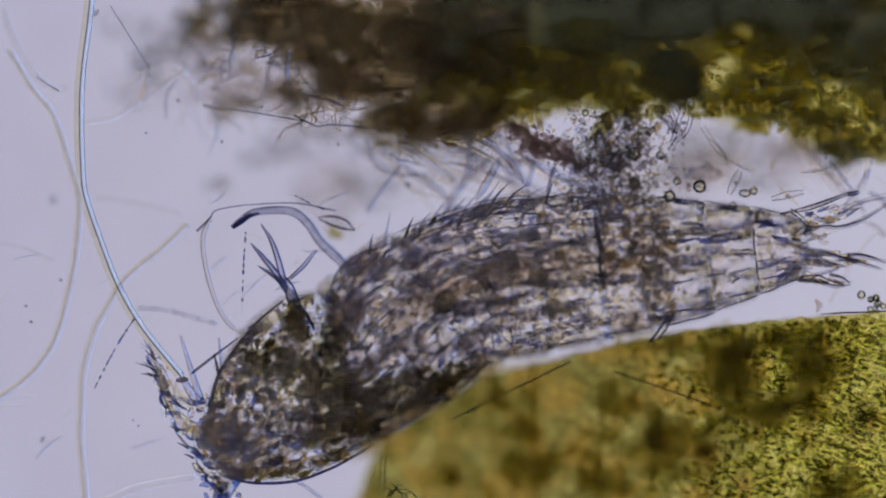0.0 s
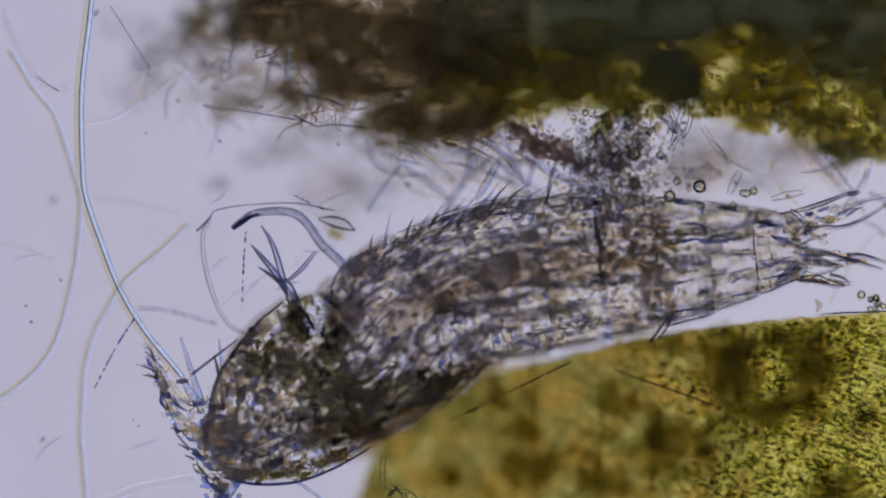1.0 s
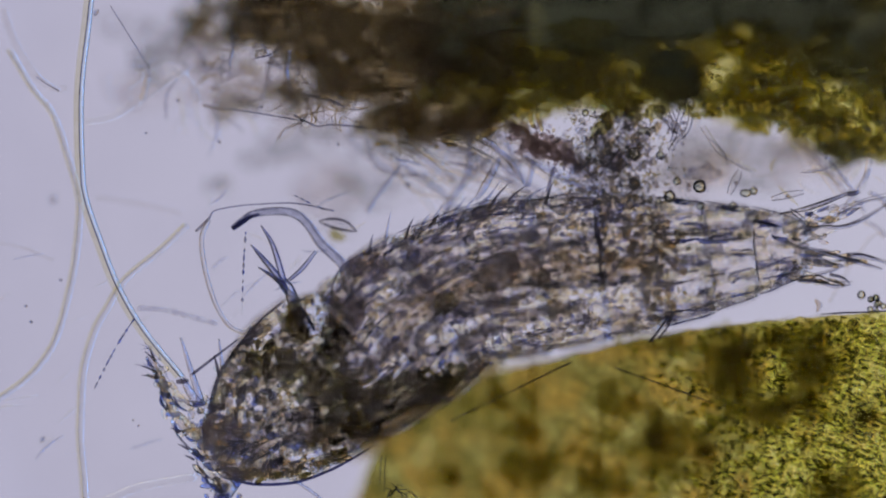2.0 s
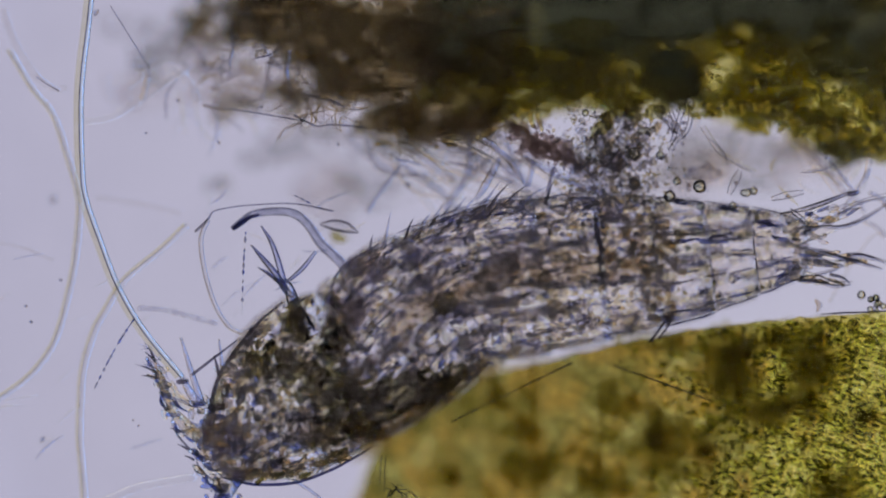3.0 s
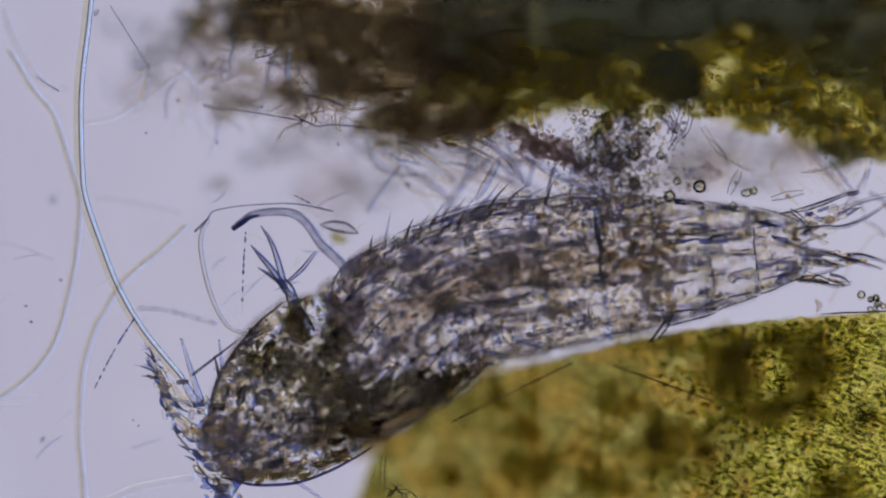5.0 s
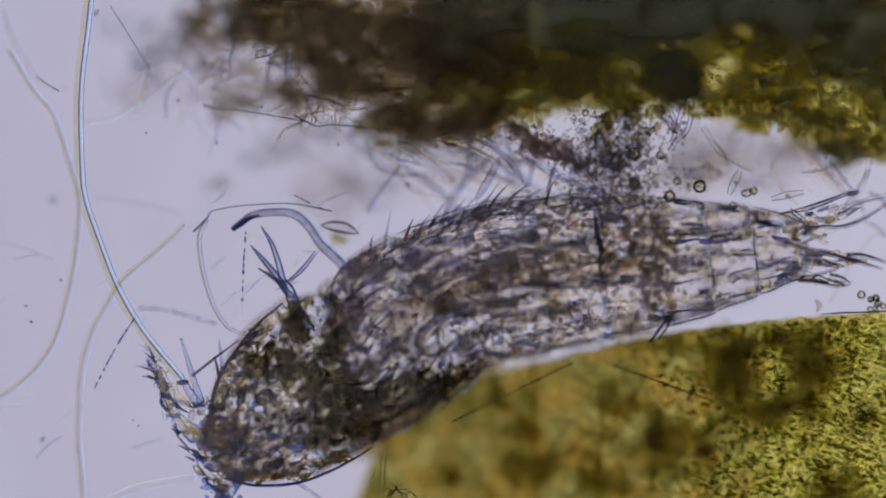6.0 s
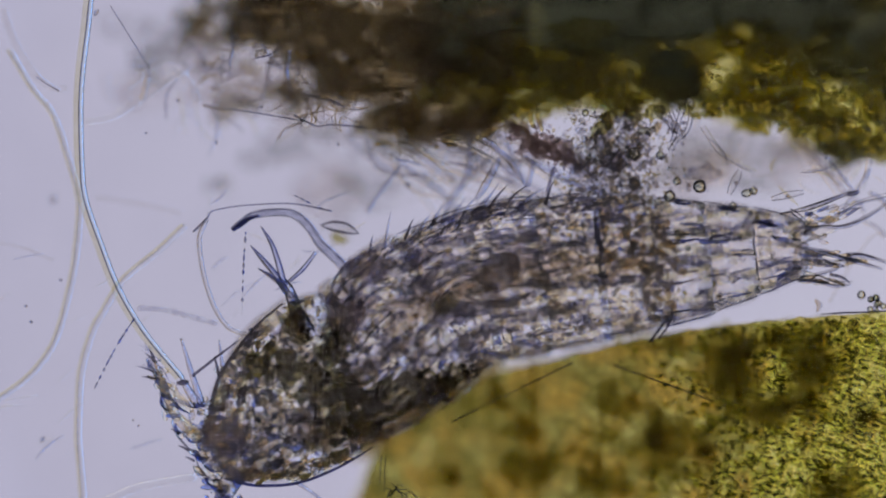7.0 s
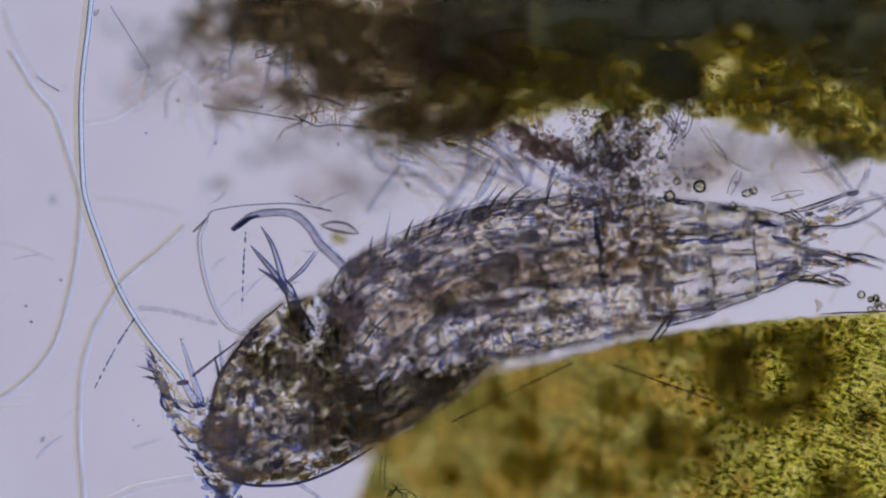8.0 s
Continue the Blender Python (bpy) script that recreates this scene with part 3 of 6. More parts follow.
heap("bark_scrap", "dark purplish-brown scrap of bark at the edge of the heap", "scrap", (960, 260, SLIDE_TOP), BARK, [
    (925, 236, 26, 12, -10, 12, 26, 4), (955, 254, 34, 16, -10, 12, 44, 5), (990, 278, 28, 14, -10, 12, 28, 4.6), (958, 258, 48, 28, -10, 14, 34, 3), (952, 254, 22, 8, -12, 8, 7, 8), (985, 276, 14, 6, -12, 8, 3, 7), (934, 228, 28, 14, -40, -14, 10, 8), (972, 262, 34, 16, -40, -14, 9, 9), (1006, 290, 20, 9, -40, -14, 6, 7)], "splinter", level=2, lean=35)
rnd.seed(38)
OLIVE_BULK = [(960, 140, 110, 55, -90, -20, 13, 28), (1130, 110, 130, 60, -90, -20, 12, 28), (1330, 80, 120, 20, -90, -40, 4, 24), (1520, 160, 60, 70, -70, -10, 6, 22), (1400, 20, 170, 30, -94, -60, 8, 40), (850, 150, 60, 50, -80, -20, 7, 24), (890, 90, 50, 50, -88, -40, 6, 34), (980, 105, 100, 40, -92, -70, 5, 50), (1500, 90, 90, 40, -94, -60, 6, 42)]
OLIVE_EDGE = [(905, 190, 40, 16, -84, -46, 6, 15), (790, 160, 40, 30, -90, -60, 3, 18), (1400, 212, 80, 18, -60, -20, 7, 14), (1090, 205, 34, 24, -40, 10, 8, 11), (1540, 258, 40, 20, -60, -20, 8, 16), (1330, 188, 90, 14, -50, -20, 5, 10), (1340, 130, 30, 20, -80, -30, 4, 14), (1500, 248, 60, 24, -60, -20, 9, 13), (1160, 185, 70, 14, -40, 0, 10, 10), (930, 195, 50, 22, -60, 0, 12, 14), (1040, 172, 90, 20, -70, -20, 10, 16)]
olive_mat = heap("algae_mat", "olive-green translucent mat of algae", "algae", (1250, 150, SLIDE_TOP), ALGA, OLIVE_BULK + OLIVE_EDGE, "frond", beds=((1000, 100, 210, 92), (1120, 120, 130, 74), (1420, 40, 200, 50)))
rnd.seed(45)
heap("algae_mat", "dull yellow translucent patch of algae", "algae", (1330, 170, SLIDE_TOP), YOLK, [
    (1330, 150, 95, 46, -94, -40, 8, 21), (1290, 112, 50, 40, -94, -50, 6, 19), (1295, 150, 36, 22, -94, -50, 5, 16), (1330, 70, 60, 26, -94, -60, 3, 22), (1430, 140, 60, 60, -90, -40, 4, 22), (1400, 205, 80, 20, -70, -24, 10, 15), (1490, 225, 80, 32, -70, -24, 8, 15), (1540, 180, 40, 60, -80, -30, 6, 18), (1300, 185, 64, 12, -60, -24, 9, 12), (1080, 150, 90, 30, -80, -20, 6, 14)], "frond", beds=((1340, 140, 125, 76), (1480, 180, 110, 84)))
rnd.seed(52)
heap("dark_debris", "almost black dense lump of debris", "debris", (1150, 20, SLIDE_TOP), DARK, [
    (940, 10, 150, 40, -94, -40, 14, 52), (1200, -10, 180, 40, -94, -40, 14, 52), (1330, -6, 40, 10, -94, -60, 3, 50), (1480, -4, 110, 46, -94, -40, 10, 52), (1040, 64, 100, 26, -94, -60, 5, 40), (820, 60, 60, 50, -94, -50, 9, 40), (1520, 120, 40, 30, -90, -50, 3, 26), (1490, 130, 36, 36, -94, -60, 5, 24), (1500, 268, 30, 14, -90, -50, 5, 18), (900, 120, 50, 30, -94, -60, 4, 32)], "lump")
heap("dark_debris", "small black dense lump in the algae", "debris", (1190, 122, SLIDE_TOP), DENSE, [(1190, 126, 26, 22, -80, -50, 26, 24), (1155, 148, 16, 8, -70, -50, 10, 14), (1205, 158, 16, 14, -70, -50, 9, 15)], "lump")


rnd.seed(141)
for x, y, w, h, n, lean in ((545, 24, 26, 14, 20, -20), (578, 68, 34, 12, 26, -12), (700, 10, 30, 14, 22, 15), (692, 142, 26, 16, 20, 30), (640, 172, 60, 12, 22, 8), (470, 20, 34, 14, 16, 25), (430, 70, 40, 18, 14, 20), (860, 20, 30, 14, 10, 40), (780, 190, 40, 12, 14, 20)):
    tuft = thing("fibre_tuft", x, y, 0, "tuft of fine straw-coloured fibres in the detritus", "fibres", "fibre tufts")
    for k in range(n):
        px, py, a, ln = x + rnd.gauss(0, w * 0.5), y + rnd.gauss(0, h * 0.5), radians(lean + rnd.gauss(0, 30)), rnd.uniform(4, 13)
        c, sn, zz, bend = math.cos(a), math.sin(a), rnd.uniform(-14, 12), rnd.uniform(-3, 3)
        r = rnd.uniform(0.5, 1.3)
        part("fibre", tube([(px - ln * c, py - ln * sn, zz), (px - bend * sn, py + bend * c, zz + 1), (px + ln * c, py + ln * sn, zz)], 0, 6, 3, [0.4, r, 0.4]), FIBRE, tuft)
# Pale blobs that stand in for light leaking through thin algae.
for x, y, w, h, n in ((1112, 92, 24, 16, 6), (1080, 150, 40, 24, 7), (1275, 190, 30, 14, 34), (1340, 190, 36, 16, 40), (1395, 214, 30, 14, 34), (1480, 236, 34, 18, 34), (1540, 250, 24, 18, 26), (1330, 120, 60, 26, 30), (925, 196, 24, 12, 16), (1545, 190, 24, 30, 22), (1000, 180, 40, 14, 5)):
    fleck_cluster = thing("algal_fleck_cluster", x, y, 0, "cluster of yellow-green flecks painted for light leaking through the algae", "algae", "cell clusters")
    for k in range(n):
        r = rnd.uniform(1.2, 3.0)
        part("cell", blob(x + rnd.gauss(0, w * 0.6), y + rnd.gauss(0, h * 0.55), rnd.uniform(-26, 8), r * rnd.uniform(1.1, 2.2), r, r * 0.7, rnd.gauss(25, 40), 2, 0.35, seed=k), BRIGHT_FLECK, fleck_cluster)


# ---- threads, fibres and needles ----
def thread(name, points, radius, material, label, category="thread", taper=None, sides=10, flat=1.0, bumps=0.0, group=""):
    return solo(name, tube(points, radius, sides, 8, taper, flat, bumps), material, label, category, group)


bristle_line = [(166, -40, 0), (158, 40, 0), (148, 120, 0), (144, 190, 0), (146, 290, 0), (152, 348, 0), (179, 428, 0), (211, 509, 0), (256, 585, 0), (323, 667, 0)]

def pale_thread(points, radius, label):
    """A clear thread; the ochre fringe of light on one side is added as a tube."""
    t = thing("algal_thread", *points[0], label, "thread")
    part("thread_body", tube(points, radius, 12), FAINT, t)
    part("thread_fringe", tube([(x - radius * 1.1, y - radius * 0.4, z) for x, y, z in points], 3.2, 10), OCHRE, t)
    part("thread_rim", tube([(x - radius * 0.45, y - radius * 0.1, z + 2) for x, y, z in points], 0.7, 8), SETA, t)
    return t


pale_thread([(18, 90, -20), (58, 157, -20), (94, 202, -20), (118, 270, -20), (138, 340, -20), (141, 384, -20), (130, 482, -16), (105, 585, -10), (81, 633, -6), (45, 673, 0), (-10, 712, 0)], 4.5, "faint colourless looping thread of alga")
drifting = pale_thread([(332, 399, 6), (287, 442, 4), (242, 478, 2), (215, 505, 0), (188, 550, -6), (168, 586, -10), (148, 655, -14), (143, 722, -16), (142, 781, -16), (147, 839, -18), (153, 920, -18)], 5, "pale yellowish curved thread of alga")
thread("algal_thread", [(63, 130, -6), (85, 148, -4), (105, 160, -6)], 3, FAINT, "short pale bit of thread in water")
thread("algal_thread", [(9, 708, 0), (40, 704, 0), (67, 700, 0)], 2, FAINT, "short pale bit of thread in water")
thread("algal_thread", [(150, 216, -20), (200, 206, -20), (260, 168, -25), (330, 120, -30)], 5, FAINT, "faint thread running into the detritus")
thread("algal_thread", [(180, 890, -20), (250, 862, -20), (345, 845, -16)], 6, FAINT, "faint thread beside the mouth")
thread("algal_thread", [(242, 545, -14), (296, 550, -14), (341, 562, -14), (385, 573, -14)], 4.5, SMOKE, "dull greyish thread of alga", bumps=0.15)
thread("algal_thread", [(195, 10, -8), (225, 58, -8), (262, 118, -8)], 0.9, CHITIN, "straight dark hair of alga")
thread("algal_thread", [(0, 430, -20), (50, 442, -20), (95, 462, -22)], 3, HAZE, "faint grey thread of alga")
thread("algal_thread", [(170, 350, -40), (240, 360, -40), (320, 378, -40)], 5, HAZE, "faint grey thread of alga")


def beads(points, count, radius):
    """A string of separate short rods."""
    path = spline([(*p, 0) for p in points], 20)
    t = thing("bead_string", *points[0], 0, "string of tiny dark beads on a hair", "bead string")
    for k in range(count):
        i = int((k + 0.5) / count * (len(path) - 1))
        a, b = path[max(0, i - 2)], path[min(len(path) - 1, i + 2)]
        d = (b - a) / np.linalg.norm(b - a)
        if rnd.random() < 0.2:
            continue
        ln = rnd.uniform(3, 7.5)
        part("bead", tube([path[i] - d * ln, path[i], path[i] + d * ln], 0, 8, 4, [0.8, radius * rnd.uniform(0.5, 1.1), 0.8]), CHITIN if k % 2 else GLINT, t)
    part("hair", tube(points, 0.8, 6), FAINT, t)
    return t


beads([(238, 564), (214, 600), (193, 637), (166, 690)], 12, 2.2)
beads([(435, 410), (431, 470), (428, 558)], 11, 2.4)
beads([(520, 345), (545, 358), (575, 372)], 5, 1.8)

rnd.seed(59)
# flecks of light and green in the algae
flecks = []
for k in range(1100):
    x, y = rnd.uniform(1225, 1580) if k > 500 else rnd.uniform(900, 1580), rnd.uniform(70, 280)
    if y > np.interp(x, [900, 1000, 1230, 1400, 1500, 1580], [212, 188, 196, 226, 280, 268]) or (x < 1240 and y < 130 and rnd.random() < 0.8) or rnd.random() > 0.2 + (y - 80) / 170:
        continue
    size = rnd.uniform(2.5, 7)
    flecks.append(blob(x, y, rnd.uniform(-60, -14) if k % 3 else rnd.uniform(-14, 8), size * rnd.uniform(1, 2.4), size * 0.8, size * 0.7, rnd.gauss(25, 40), 1 if size < 4 else 2, 0.4, seed=k))
solo("algal_flecks", join(flecks), CELL, "small yellow-green flecks in the algae", "algae", kind="stuff")

# darker grains in the algae
for k in range(700):
    x, y = rnd.uniform(900, 1580), rnd.uniform(70, 285)
    if y > np.interp(x, [900, 1000, 1230, 1400, 1500, 1580], [215, 190, 205, 235, 288, 274]) or (x < 1230 and rnd.random() < 0.5):
        continue
    size = rnd.uniform(2.5, 8)
    part("grain", blob(x, y, rnd.uniform(-50, 8), size * rnd.uniform(1, 1.8), size * 0.8, size * 0.6, rnd.gauss(20, 40), 2, 0.5, 2.4, seed=k), ALGA, olive_mat)

rnd.seed(66)
# tangle of blurred threads under the back of the animal
for k in range(46):
    x0, y0 = rnd.uniform(640, 940), rnd.uniform(225, 295)
    slant = rnd.choice((-0.5, 1, 1, 1.2))
    dx, dy = slant * rnd.uniform(70, 170), rnd.uniform(40, 110)
    sag, zz, r = rnd.uniform(-24, 24), rnd.uniform(-46, -8), rnd.uniform(2.6, 6.5)
    pts = [(x0 + dx * f + sag * math.sin(math.pi * f), y0 + dy * f - sag * math.sin(math.pi * f), zz - 6 * f) for f in (0, 0.25, 0.5, 0.75, 1)]
    thread("fungal_thread", pts, 0, (FAINT, SETA, CLEAR, FAINT, SMOKE)[k % 5], "blue-grey thread in the tangle beside the detritus", taper=[r * 0.6, r, r, r, r * 0.4], group="tangled threads")
BENT_THREADS = (([(826, 240, -26), (831, 280, -28), (822, 318, -32), (784, 372, -36)], 5, SETA), ([(834, 240, -30), (839, 280, -32), (830, 318, -36), (794, 374, -40)], 3, FAINT), ([(715, 258, -36), (760, 290, -36), (808, 322, -34)], 6, SMOKE),
                  ([(862, 240, -50), (890, 280, -46), (912, 326, -40)], 7, SMOKE))
SHORT_THREADS = (([(880, 236, -44), (904, 276, -44), (926, 318, -40)], 6, FAINT), ([(944, 284, -18), (940, 306, -18), (934, 332, -18)], 4, SETA), ([(980, 296, -8), (975, 316, -8), (968, 340, -8)], 3, CHITIN),
                  ([(836, 298, -60), (880, 312, -60), (930, 334, -60)], 9, HAZE), ([(664, 270, -70), (720, 300, -70), (770, 350, -70)], 11, HAZE), ([(700, 282, -14), (724, 286, -12), (742, 292, -10)], 2, SETA))
for pts, r, m in BENT_THREADS + SHORT_THREADS:
    thread("fungal_thread", pts, r, m, "blurred grey-blue bent thread beside the detritus", group="tangled threads")
for k in range(66):
    x0, y0 = rnd.uniform(310, 660), rnd.uniform(0, 205)
    a = rnd.gauss(20, 50)
    zz = rnd.uniform(-70, -30) if y0 > np.interp(x0, [310, 420, 600, 700], [40, 110, 180, 210]) else rnd.uniform(-40, 12)
    pts = [(x0, y0, zz)]
    for j in range(4):
        a += rnd.gauss(0, 17)
        ln = rnd.uniform(10, 30)
        x0, y0 = x0 + ln * math.cos(radians(a)), y0 + ln * math.sin(radians(a))
        pts.append((x0, y0, zz + rnd.uniform(-6, 6)))
    r = rnd.uniform(0.8, 2.4)
    thread("fungal_thread", pts, 0, (SETA, CHITIN, OCHRE, FAINT)[k % 4], "thin dark thread in the edge of the detritus", taper=[r * 0.4, r, r, r, r * 0.3], group="detritus threads")
rnd.seed(73)
felt = []
for k in range(760):
    x0, y0 = rnd.uniform(320, 930), rnd.uniform(-20, 255)
    if y0 > np.interp(x0, [320, 420, 600, 700, 930], [110, 190, 235, 265, 245]):
        continue
    a, zz = rnd.uniform(0, 180), rnd.uniform(-24, 14) if x0 > 520 else rnd.uniform(-80, -14)
    ln, bend = rnd.uniform(8, 34), rnd.uniform(-8, 8)
    c, sn = math.cos(radians(a)), math.sin(radians(a))
    r = rnd.uniform(0.6, 1.9)
    felt.append(tube([(x0 - ln * c, y0 - ln * sn, zz), (x0 - bend * sn, y0 + bend * c, zz), (x0 + ln * c, y0 + ln * sn, zz)], 0, 6, 3, [0.4, r, 0.4]))
    s_ = rnd.uniform(1.5, 5)
    if x0 > 640:
        felt.append(blob(x0 + rnd.gauss(0, 20), y0 + rnd.gauss(0, 14), zz, s_ * 1.5, s_, s_ * 0.8, a, 1, 0.4, seed=k))
solo("fibre_felt", join(felt), AMBER, "felt of fine brown fibres and grains", "fibres", kind="stuff")
thread("fungal_thread", [(360, 186, 0), (380, 191, 0), (398, 193, 0)], 3, AMBER, "ochre end of a thread along the detritus")
thread("fungal_thread", [(398, 192, 0), (440, 198, 0), (500, 208, 0), (541, 215, 0)], 1.2, CHITIN, "long thin dark thread along the detritus", bumps=0.3)
thread("fungal_thread", [(520, 204, 0), (545, 217, 0), (562, 224, 0), (590, 221, 0), (646, 226, 0)], 1.6, CHITIN, "long thin dark thread along the detritus", bumps=0.3)
thread("fungal_thread", [(530, 166, -6), (570, 174, -6), (612, 190, -8)], 2.0, CHITIN, "dark thread in the edge of the detritus")
thread("fungal_thread", [(541, 170, -4), (544, 190, -2), (536, 214, 0), (506, 228, 0), (490, 248, -6)], 2.6, AMBER, "ochre thread hanging from the detritus")
thread("fungal_thread", [(512, 90, 0), (507, 130, 0), (516, 170, 0)], 4, SETA, "upright blue-grey thread in the detritus")

rnd.seed(80)
# faint ghostly threads in the water round the head
for k in range(38):
    x0, y0 = (rnd.uniform(350, 640), rnd.uniform(330, 540)) if k % 2 else (rnd.uniform(-20, 420), rnd.uniform(440, 880))
    if inside(x0 + 30, y0 - 12, 1.05) or inside(x0, y0, 1.05):
        continue
    a, ln, sag = rnd.gauss(-28, 22), rnd.uniform(25, 70), rnd.uniform(-6, 6)
    c, sn = math.cos(radians(a)), math.sin(radians(a))
    zz, r = rnd.uniform(-30, -4), rnd.uniform(0.8, 2.0)
    thread("ghost_thread", [(x0 + ln * f * c - sag * math.sin(math.pi * f) * sn, y0 + ln * f * sn + sag * math.sin(math.pi * f) * c, zz) for f in (0, 0.33, 0.66, 1)], 0, (FAINT, SETA, CLEAR)[k % 3], "faint colourless thread in the water", taper=[0.5, r, r, 0.5], group="ghost threads")
thread("algal_thread", [(4, 14, -24), (26, 76, -22), (60, 130, -16), (92, 156, -8), (118, 157, -8)], 6, HAZE, "broad faint thread with a bent end")
thread("algal_thread", [(64, 136, -2), (84, 150, -2), (104, 161, -2)], 1.0, CHITIN, "short thin dark hair in the water")
for pts, r, m in (([(264, 118, -14), (300, 106, -20), (332, 118, -26), (362, 146, -30)], 5, SMUDGE), ([(258, 126, -20), (244, 140, -22), (226, 156, -24)], 4, FAINT), ([(262, 130, -16), (258, 152, -18), (251, 178, -20)], 4.5, CLEAR), ([(290, 112, -30), (330, 140, -30), (350, 180, -34)], 5, FAINT)):
    thread("fungal_thread", pts, r, m, "blurred pale thread from the star of hairs", group="star threads")
# a small star of hairs
for k in range(9):
    a, ln = k * 40 + rnd.uniform(-15, 15), rnd.uniform(14, 42)
    c, sn = math.cos(radians(a)), math.sin(radians(a))
    thread("star_hair", [(262, 119, -20), (262 + ln * 0.5 * c + 3 * sn, 119 + ln * 0.5 * sn - 3 * c, -24), (262 + ln * c, 119 + ln * sn, -28)], 0, (FAINT, OCHRE, SETA)[k % 3], "short fine hair of a star-shaped tuft", taper=[1.0, 1.3, 0.5], group="star of hairs")

# fine straight needles over the leaf
needle_a = thread("needle", [(797, 747, 4), (866, 713, 3), (938, 678, 2), (1012, 642, 0)], 1.7, CHITIN, "thin straight dark needle over the leaf", "needle")
needle_b = thread("needle", [(1086, 650, 4), (1144, 671, 3), (1202, 692, 2), (1262, 714, 0)], 1.7, CHITIN, "thin straight dark needle over the leaf", "needle")
thread("needle", [(1150, 606, 10), (1166, 584, 10), (1184, 558, 10)], 2.4, HORN, "short dark needle at the leaf edge", "needle")
thread("needle", [(1166, 600, 10), (1180, 580, 10), (1192, 552, 10)], 2, HORN, "short dark needle at the leaf edge", "needle")
for x in (674, 682):
    thread("wisp", [(x + 1, 806, 0), (x - 1, 838, 0), (x - 2, 872, 0)], 1.0, CHITIN, "straight thin dark hair at the leaf tip", "thread")
for k in range(7):
    x0, y0, a = 704 + rnd.gauss(0, 14), 868 + rnd.gauss(0, 8), rnd.uniform(0, 6.3)
    thread("wisp", [(x0 - 12 * math.cos(a), y0 - 8 * math.sin(a), 0), (x0 + rnd.uniform(-6, 6), y0 + rnd.uniform(-6, 6), 0), (x0 + 12 * math.cos(a + 0.7), y0 + 8 * math.sin(a + 0.7), 0)], 1.3, CHITIN, "curled dark wisp in the tangle at the leaf tip", "thread")
thread("wisp", [(690, 880, 0), (700, 866, 0), (712, 880, 0), (700, 896, 0)], 1.7, CHITIN, "curled dark wisp at the leaf tip", "thread")

rnd.seed(87)
# grey out-of-focus haze, put in as faint films on the slide
for x, y, w, h, n in ((430, 160, 110, 50, 4), (540, 200, 90, 36, 4), (370, 70, 60, 60, 4), (600, 330, 90, 60, 3), (1260, 300, 110, 60, 4), (1420, 290, 90, 50, 3), (250, 160, 80, 40, 3), (830, 300, 120, 40, 2)):
    t = thing("haze_film", x, y, SLIDE_TOP, "faint greyish film put in for blurred haze", "slime")
    for k in range(n):
        part("film", blob(x + rnd.uniform(-0.5, 0.5) * w, y + rnd.uniform(-0.5, 0.5) * h, -92, w * rnd.uniform(0.5, 0.9), h * rnd.uniform(0.5, 0.9), 6, rnd.uniform(-20, 20), 3, 0.4, seed=k), HAZE, t)
# thicker brownish haze round the heap, painted with the same kind of films
HEAP_HAZE = [(630, 160, 90, 20, 9), (560, 170, 60, 20, 6), (480, 165, 80, 36, 4), (420, 60, 70, 60, 5), (340, 40, 50, 50, 6), (420, 30, 80, 40, 8), (560, 240, 90, 24, 4), (500, 270, 110, 40, 4), (620, 330, 26, 80, 4), (395, 320, 32, 26, 3)]
EDGE_HAZE = [(690, 262, 80, 24, 9), (800, 270, 90, 24, 3), (700, 330, 90, 40, 3), (1260, 275, 110, 56, 6), (1380, 270, 80, 40, 5), (1120, 210, 60, 24, 3), (1330, 325, 80, 24, 3), (230, 50, 120, 50, 2), (290, 90, 60, 60, 4), (1080, 270, 60, 50, 6), (1130, 330, 60, 30, 5)]
for x, y, w, h, n in HEAP_HAZE + EDGE_HAZE:
    t = thing("haze_film", x, y, SLIDE_TOP, "brownish smudge put in for haze beside the heap", "slime")
    for k in range(n):
        part("film", blob(x + rnd.uniform(-0.6, 0.6) * w, y + rnd.uniform(-0.6, 0.6) * h, -90 + 3 * k, w * rnd.uniform(0.4, 0.8), h * rnd.uniform(0.4, 0.8), 5, rnd.uniform(-20, 20), 3, 0.45, seed=k), SMUDGE, t)

# ---- copepod ----
def body_at(x):
    """Centre, half-width, thickness and direction of the body where its axis crosses plan x."""
    row = [np.interp(x, BODY[:, 0], BODY[:, k]) for k in (1, 2, 3)]
    dy = (np.interp(x + 6, BODY[:, 0], BODY[:, 1]) - np.interp(x - 6, BODY[:, 0], BODY[:, 1])) / 12
    d = np.array((1.0, dy)) / math.hypot(1, dy)
    return np.array((x, row[0])), row[1], row[2], d


def body_point(x, side, z=0.0):
    """A point of the body: side -1 is the back, +1 the belly."""
    c, w, th, d = body_at(x)
    q = c + np.array((-d[1], d[0])) * side * w
    return (q[0], q[1], z)


def body_turn(x):
    d = body_at(x)[3]
    return math.degrees(math.atan2(d[1], d[0]))


